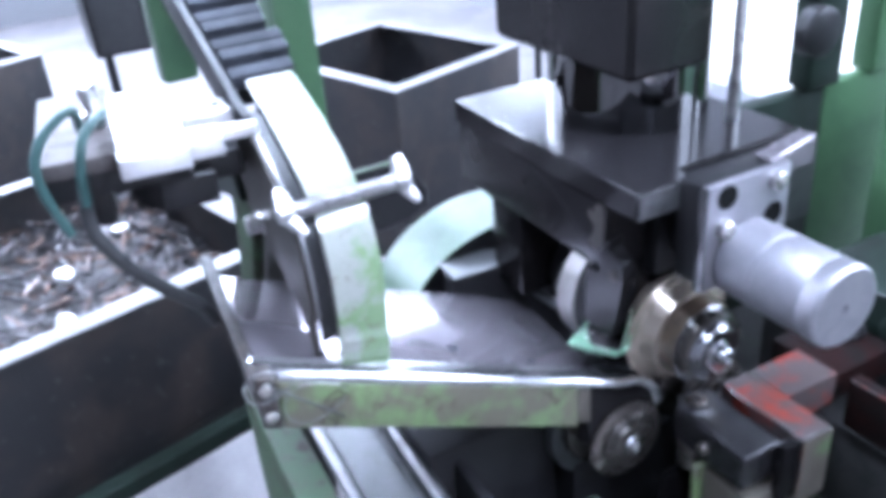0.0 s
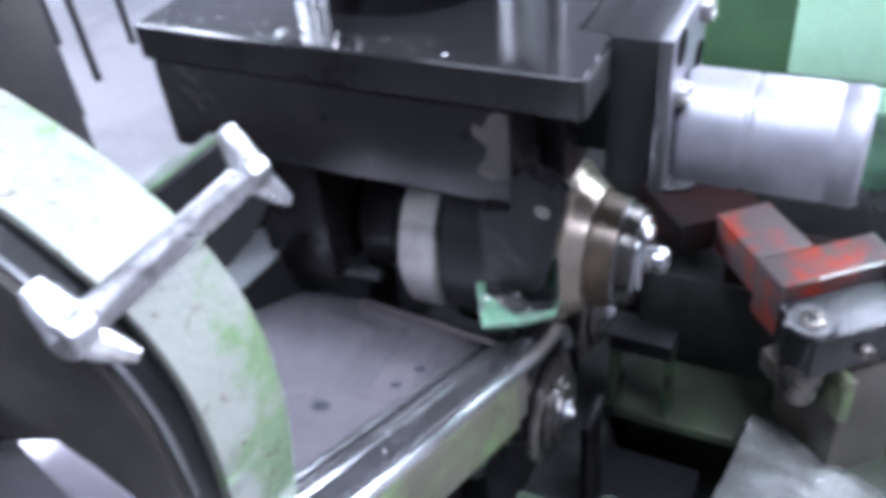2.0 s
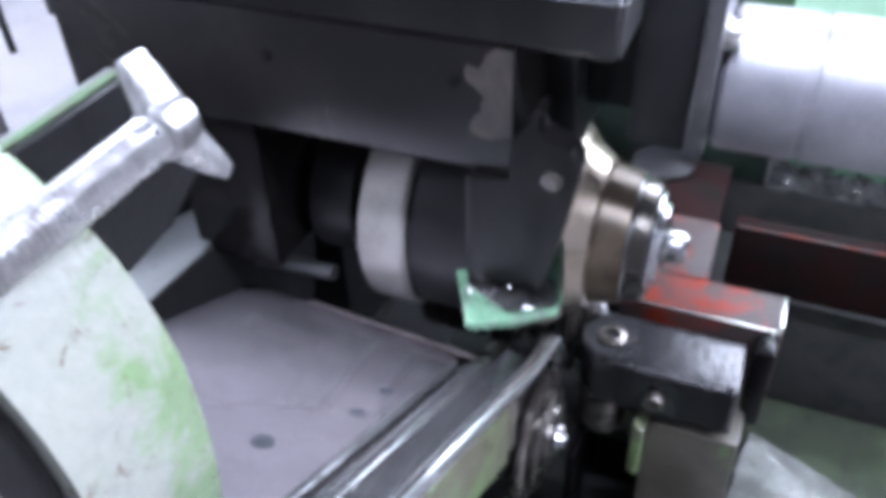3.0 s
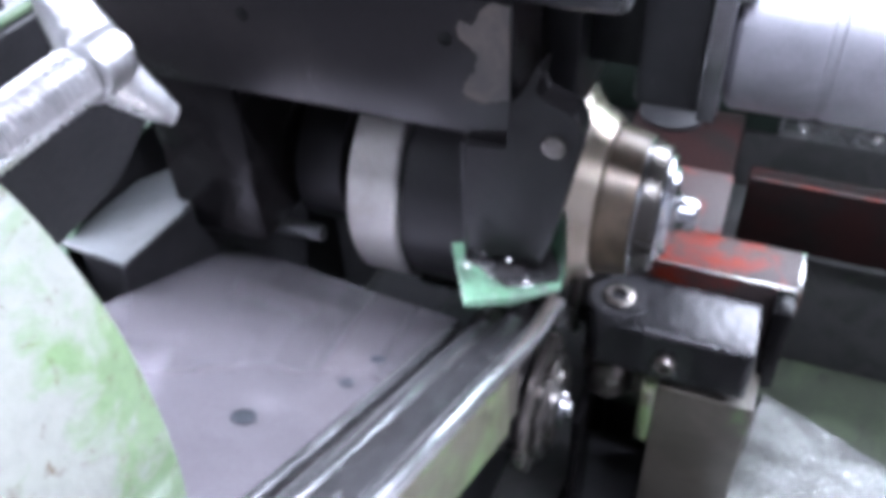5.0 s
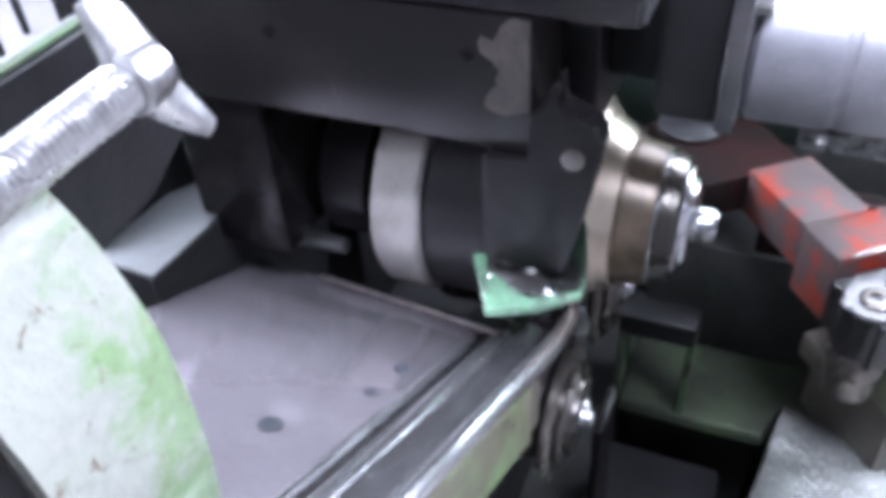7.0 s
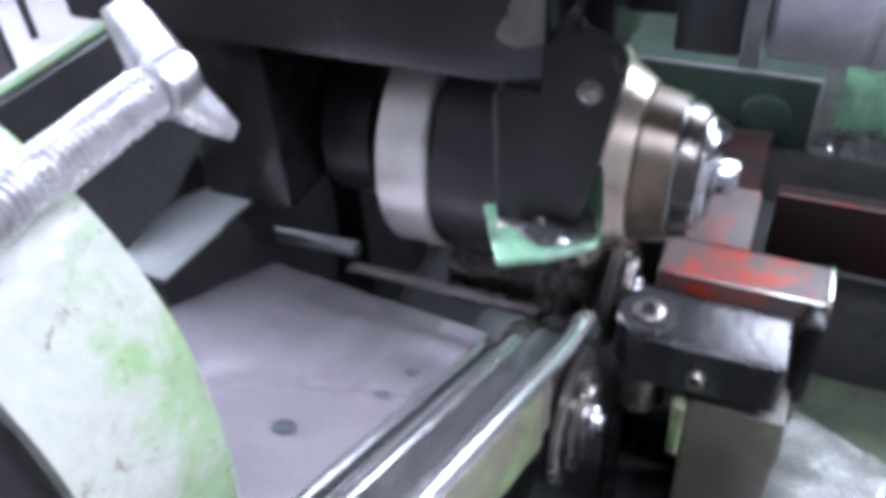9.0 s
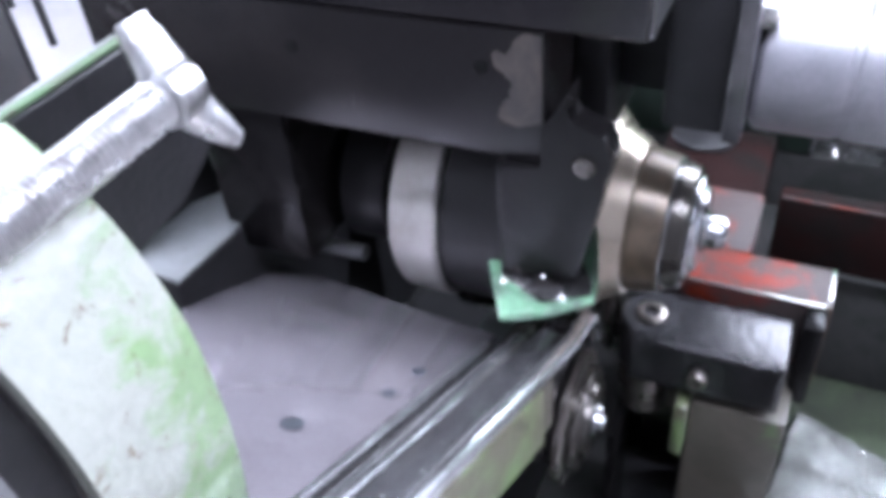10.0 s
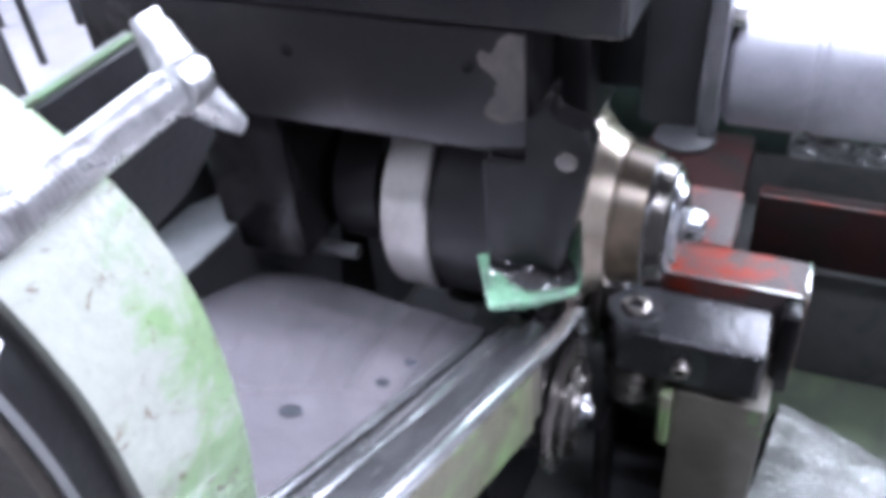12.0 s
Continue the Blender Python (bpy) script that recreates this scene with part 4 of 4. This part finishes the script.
fblock = part("block", fbox(-0.037, 0.016, -0.09, 0.09, 1.163, 1.18, 0.002), WHITE, feeder, "bright machined block")
part("left_plate", fbox(-0.1, -0.038, -0.052, 0.14, 1.16, 1.174, 0.002), PINKISH, feeder, "stained machined plate")
part("jaw", fbox(0.017, 0.074, -0.004, 0.034, 1.158, 1.176, 0.002), WHITE, feeder)
part("jaw", fbox(0.017, 0.044, -0.068, -0.034, 1.16, 1.176, 0.002), WHITE, feeder)
part("jaw_tip", fbox(0.0445, 0.075, -0.047, -0.034, 1.163, 1.174, 0.002), WHITE, feeder)
part("lower_bar", fbox(-0.095, 0.016, -0.048, 0.09, 1.139, 1.159, 0.003), DARK, feeder)
part("foot_block", fbox(-0.075, -0.05, -0.03, 0.03, 1.105, 1.1385, 0.004), DARK, feeder)
part("slide_bar", fbox(0.0165, 0.06, -0.03, 0.04, 1.125, 1.1495, 0.003), DARK, feeder)
part("bracket", fbox(-0.012, 0.034, -0.046, -0.034, 1.112, 1.1385, 0.002), DARK, feeder)
for hx, hy in ((-0.025, 0.07), (0.003, 0.07), (-0.02, -0.02), (-0.012, -0.075), (0.05, 0.018)):
    p = FEED_TURN @ Vector((hx, hy, 1.1802 if hx < 0.02 else 1.1762))
    part("bolt_hole", lathe(((0, 0.005), (0.0004, 0.005), (0.0004, 0.0001)), p, "Z", 16), DARK, fblock)
p = FEED_TURN @ Vector((-0.05, 0.02, 0))
part("fitting", lathe(((1.174, 0.009), (1.188, 0.009), (1.189, 0.006), (1.2, 0.006), (1.2005, 0.0085), (1.21, 0.0085), (1.213, 0.006)), (p.x, p.y, 0), "Z", 16), STEEL, feeder)
for ctrl in (((-0.045, -0.01, 1.186), (-0.041, -0.045, 1.205), (-0.058, -0.06, 1.193), (-0.066, -0.064, 1.168), (-0.069, -0.062, 1.14)), ((-0.06, -0.02, 1.186), (-0.062, -0.05, 1.213), (-0.084, -0.057, 1.2), (-0.096, -0.062, 1.18), (-0.096, -0.062, 1.155), (-0.086, -0.062, 1.118))):
    part("hose", tube(spline([FEED_TURN @ Vector(c) for c in ctrl], 10), 0.0039, 12), TEAL, feeder, "teal air hose")
part("cable", tube(spline([FEED_TURN @ Vector(c) for c in ((-0.066, -0.05, 1.16), (-0.071, -0.054, 1.125), (-0.066, -0.056, 1.102), (-0.046, -0.052, 1.066), (-0.022, -0.048, 1.038), (-0.003, -0.044, 1.016), (0.006, -0.03, 0.99))], 10), 0.0062, 12), RUBBER, feeder, "thick black cable")


# ---------------------------------------------------------------- behind
stand = thing("feeder_stand", (-0.04, 0.85, 0), "green painted feeder stand behind the feed chute", "feeder stand")
part("post", box(-0.07, -0.005, 0.8, 0.88, 0.0, 1.6, 0.006), COLUMN, stand)
part("arm", box(-0.3, -0.005, 0.82, 0.87, 1.601, 1.66, 0.004), COLUMN, stand)
part("hanger", box(-0.252, -0.197, 0.82, 0.87, 1.03, 1.6, 0.006), COLUMN, stand)
steps = thing("step_feeder", (-0.26, 0.4, 1.2), "inclined step feeder of blue-grey steel slabs", "feeder")
UP = Vector((0, 0.94, 0.342))
DOWN = Vector((0, -0.342, 0.94))


def along(u, d, x):
    return Vector((x, 0.216, 1.1915)) + UP * u + DOWN * d


def slab(u0, u1, d0, d1, x0, x1, bevel=0.001):
    """A block along the incline: u runs up it, d stands off it."""
    m = Matrix.Translation((0, 0.216, 1.1915)) @ Matrix.Rotation(radians(20), 4, "X")
    return box(x0, x1, u0, u1, d0, d1, bevel, m)


part("carrier", slab(0.0, 0.645, -0.03, -0.012, -0.29, -0.226), DARK, steps)
part("side_rail", slab(-0.06, 0.42, -0.03, 0.006, -0.299, -0.2915), DARK, steps, "dark side rail of the incline")
for k in range(17):
    part("step", slab(0.002 + 0.0245 * k, 0.0175 + 0.0245 * k, -0.0115, 0.002 + 0.004 * (k % 2), -0.288, -0.228 + 0.004 * (k % 3), 0.0015), STEP, steps)

cab = thing("control_cabinet", (0.0, 3.6, 0), "dark control cabinet on a thin stand", "cabinet")
cbody = part("body", box(-0.1, 0.14, 3.5, 3.8, 0.45, 1.3, 0.01), DARK, cab)
part("door", box(-0.08, 0.12, 3.485, 3.499, 0.47, 1.28, 0.004), RUBBER, cbody)
part("leg", box(-0.06, -0.02, 3.62, 3.66, 0.02, 0.449, 0.003), DARK, cab)
part("foot", box(-0.2, 0.12, 3.5, 3.8, 0.0, 0.02, 0.003), DARK, cab)

trestle = thing("steel_trestle", (1.6, 2.35, 0), "dark thin-legged steel trestle on the workshop floor", "trestle")
for lx, ly in ((1.56, 2.31), (1.86, 2.41), (1.33, 2.17), (1.77, 2.72)):
    part("leg", tube(((lx, ly, 0), (lx + 0.03, ly + 0.05, 0.75)), 0.014, 8), DARK, trestle)
part("top", box(1.3, 2.0, 2.1, 2.9, 0.752, 0.78, 0.004), DARK, trestle)


# ---------------------------------------------------------------- pins and slugs in the crate
def heap(count):
    """Runs of pins that lie about in the crate."""
    rng = random.Random(5)
    out = []
    for k in range(count):
        x, y = rng.uniform(0.05, 0.57), rng.uniform(0.05, 0.61)
        a, e = rng.uniform(0, math.pi), rng.uniform(-0.3, 0.3)
        z = 0.665 + 0.03 * noise.noise((x * 6, y * 6, 3)) + rng.uniform(0, 0.03)
        d = Vector((math.cos(a) * math.cos(e), math.sin(a) * math.cos(e), math.sin(e))) * rng.uniform(0.02, 0.042)
        c = crate_m @ Vector((x, y, z))
        out.append((c - d, c + d, rng.choice((0.002, 0.0026, 0.0034))))
    return out


def pin_mesh(runs):
    """Many straight pins as one mesh."""
    verts, faces = [], []
    for p, q, r in runs:
        d = (q - p).normalized()
        s = d.orthogonal().normalized()
        u = d.cross(s)
        o = len(verts)
        for c in (p, q):
            for k in range(6):
                g = math.pi * k / 3
                verts.append(c + r * (math.cos(g) * s + math.sin(g) * u))
        faces += [(o + k, o + (k + 1) % 6, o + 6 + (k + 1) % 6, o + 6 + k) for k in range(6)]
        faces += [tuple(o + k for k in range(6)), tuple(o + 6 + k for k in range(6))]
    me = bpy.data.meshes.new("pin_heap")
    me.from_pydata([tuple(v) for v in verts], [], faces)
    return me


segs = heap(620)
for nm, mm, rows_ in (("pin_heap", NAIL, segs[:430]), ("copper_pin_heap", COPPER, segs[430:])):
    me = pin_mesh(rows_)
    me.materials.append(mm)
    tagged(new(nm, me), "heap of short steel pins lying in the crate" if mm is NAIL else "copper coloured pins lying among the steel pins", "pins", kind="stuff")
bed = bmesh.new()
grid = [[bed.verts.new(crate_m @ Vector((0.012 + 0.596 * i / 30, 0.012 + 0.636 * j / 30, 0.648 + 0.03 * noise.noise((0.12 * i, 0.12 * j, 3)) + 0.01 * noise.noise((0.9 * i, 0.9 * j, 7))))) for j in range(31)] for i in range(31)]
for i in range(30):
    for j in range(30):
        bed.faces.new((grid[i][j], grid[i + 1][j], grid[i + 1][j + 1], grid[i][j + 1]))
tagged(part("scrap_bed", bed, CRATE), "dark bed of metal scrap filling the crate", "scrap", kind="stuff")
for x, y, tilt in ((0.33, 0.3, 12), (0.12, 0.12, 8), (0.42, 0.2, -15), (0.27, 0.14, 30), (0.2, 0.42, 10), (0.48, 0.4, -8), (0.08, 0.3, 15)):
    p = crate_m @ Vector((x, y, 0.698))
    single("steel_slug", lathe(((-0.005, 0.014), (-0.004, 0.016), (0.004, 0.016), (0.005, 0.0145), (0.005, 0.0001)), p, "Z", 24, m=Matrix.Rotation(radians(tilt), 3, "X")), WHITE, "bright round steel slug lying on the pins", "slug", "steel slugs")


# ---------------------------------------------------------------- pins that run through the machine
def pin(y0):
    p = thing("steel_pin", (0, 0, 0), "bright straight steel pin in the rolling machine", "pin", "rolled pins")
    part("shank", lathe(((0.0, 0.0022), (0.0006, 0.0028), (0.128, 0.0028), (0.1286, 0.0022)), (0, y0, 0), "Y", 14), PINMAT, p)
    return p


pins = [pin(0.045) for _ in range(3)]
REST = (-0.014, 0.0, 0.8565)
IN = (0.05, -0.03, 0.836)


def on_table(x):
    return pose(x, 0.0, table_z(x - 0.0085) + 0.0032, 0, 0, -5)


def motions():
    """All that moves: the slide's stroke, the swing arm, the pins."""
    up = 0.041
    stroke = ((0, 0), (2.88, 0), (2.95, 0.004), (3.02, 0.014), (3.1, 0.027), (3.2, 0.038), (3.28, up), (3.7, up), (3.85, 0.027), (4.0, 0.008), (4.1, 0), (8.72, 0),
              (8.8, 0.006), (8.9, 0.021), (9.0, 0.036), (9.1, up), (9.5, up), (9.6, 0.032), (9.7, 0.02), (9.8, 0.01), (9.9, 0.003), (10.0, 0), (12, 0))
    walk(slide, [(t, pose(0.05, 0.1, 1.0 + z)) for t, z in stroke])
    swing = ((0, 0), (1.2, 0), (1.25, 5), (1.33, 26), (1.4, 38), (1.46, 40), (2.1, 40), (2.2, 34), (2.3, 12), (2.38, 0), (6.75, 0), (6.83, 8), (6.92, 30),
             (7.0, 39), (7.1, 40), (7.72, 40), (7.82, 34), (7.92, 12), (8.0, 0), (12, 0))
    walk(arm, [(t, pose(*PIVOT, 0.82, 0, 0, a)) for t, a in swing])
    # first pin: between the rolls, then out
    walk(pins[0], [(0, pose(*IN)), (1.42, pose(*IN)), (1.5, pose(0.065, -0.1, 0.79, 25)), (1.6, pose(0.1, -0.19, 0.66, 38)), (1.72, pose(0.12, -0.3, 0.48, 20)), (12, pose(0.12, -0.3, 0.48, 20))])
    walk(pins[1], [(0, on_table(-0.262)), (0.38, on_table(-0.258)), (0.44, on_table(-0.225)), (0.5, on_table(-0.188)), (0.6, on_table(-0.125)), (0.7, on_table(-0.065)), (0.8, on_table(-0.022)),
                   (0.86, pose(*REST, 0, 0, -5)), (3.1, pose(*REST, 0, 0, -5)), (3.2, pose(0.025, -0.01, 0.85)), (3.3, pose(*IN)), (7.02, pose(*IN)),
                   (7.1, pose(0.065, -0.1, 0.79, 25)), (7.2, pose(0.1, -0.19, 0.66, 38)), (7.32, pose(0.14, -0.3, 0.48, 20)), (12, pose(0.14, -0.3, 0.48, 20))])
    walk(pins[2], [(0, on_table(-0.262)), (6.0, on_table(-0.262)), (6.08, on_table(-0.22)), (6.13, on_table(-0.185)), (6.2, on_table(-0.135)), (6.3, on_table(-0.075)), (6.4, on_table(-0.03)), (6.48, pose(*REST, 0, 0, -5)),
                   (8.92, pose(*REST, 0, 0, -5)), (9.0, pose(0.012, -0.01, 0.862)), (9.1, pose(0.04, -0.025, 0.845)), (9.2, pose(*IN)), (12, pose(*IN))])



motions()
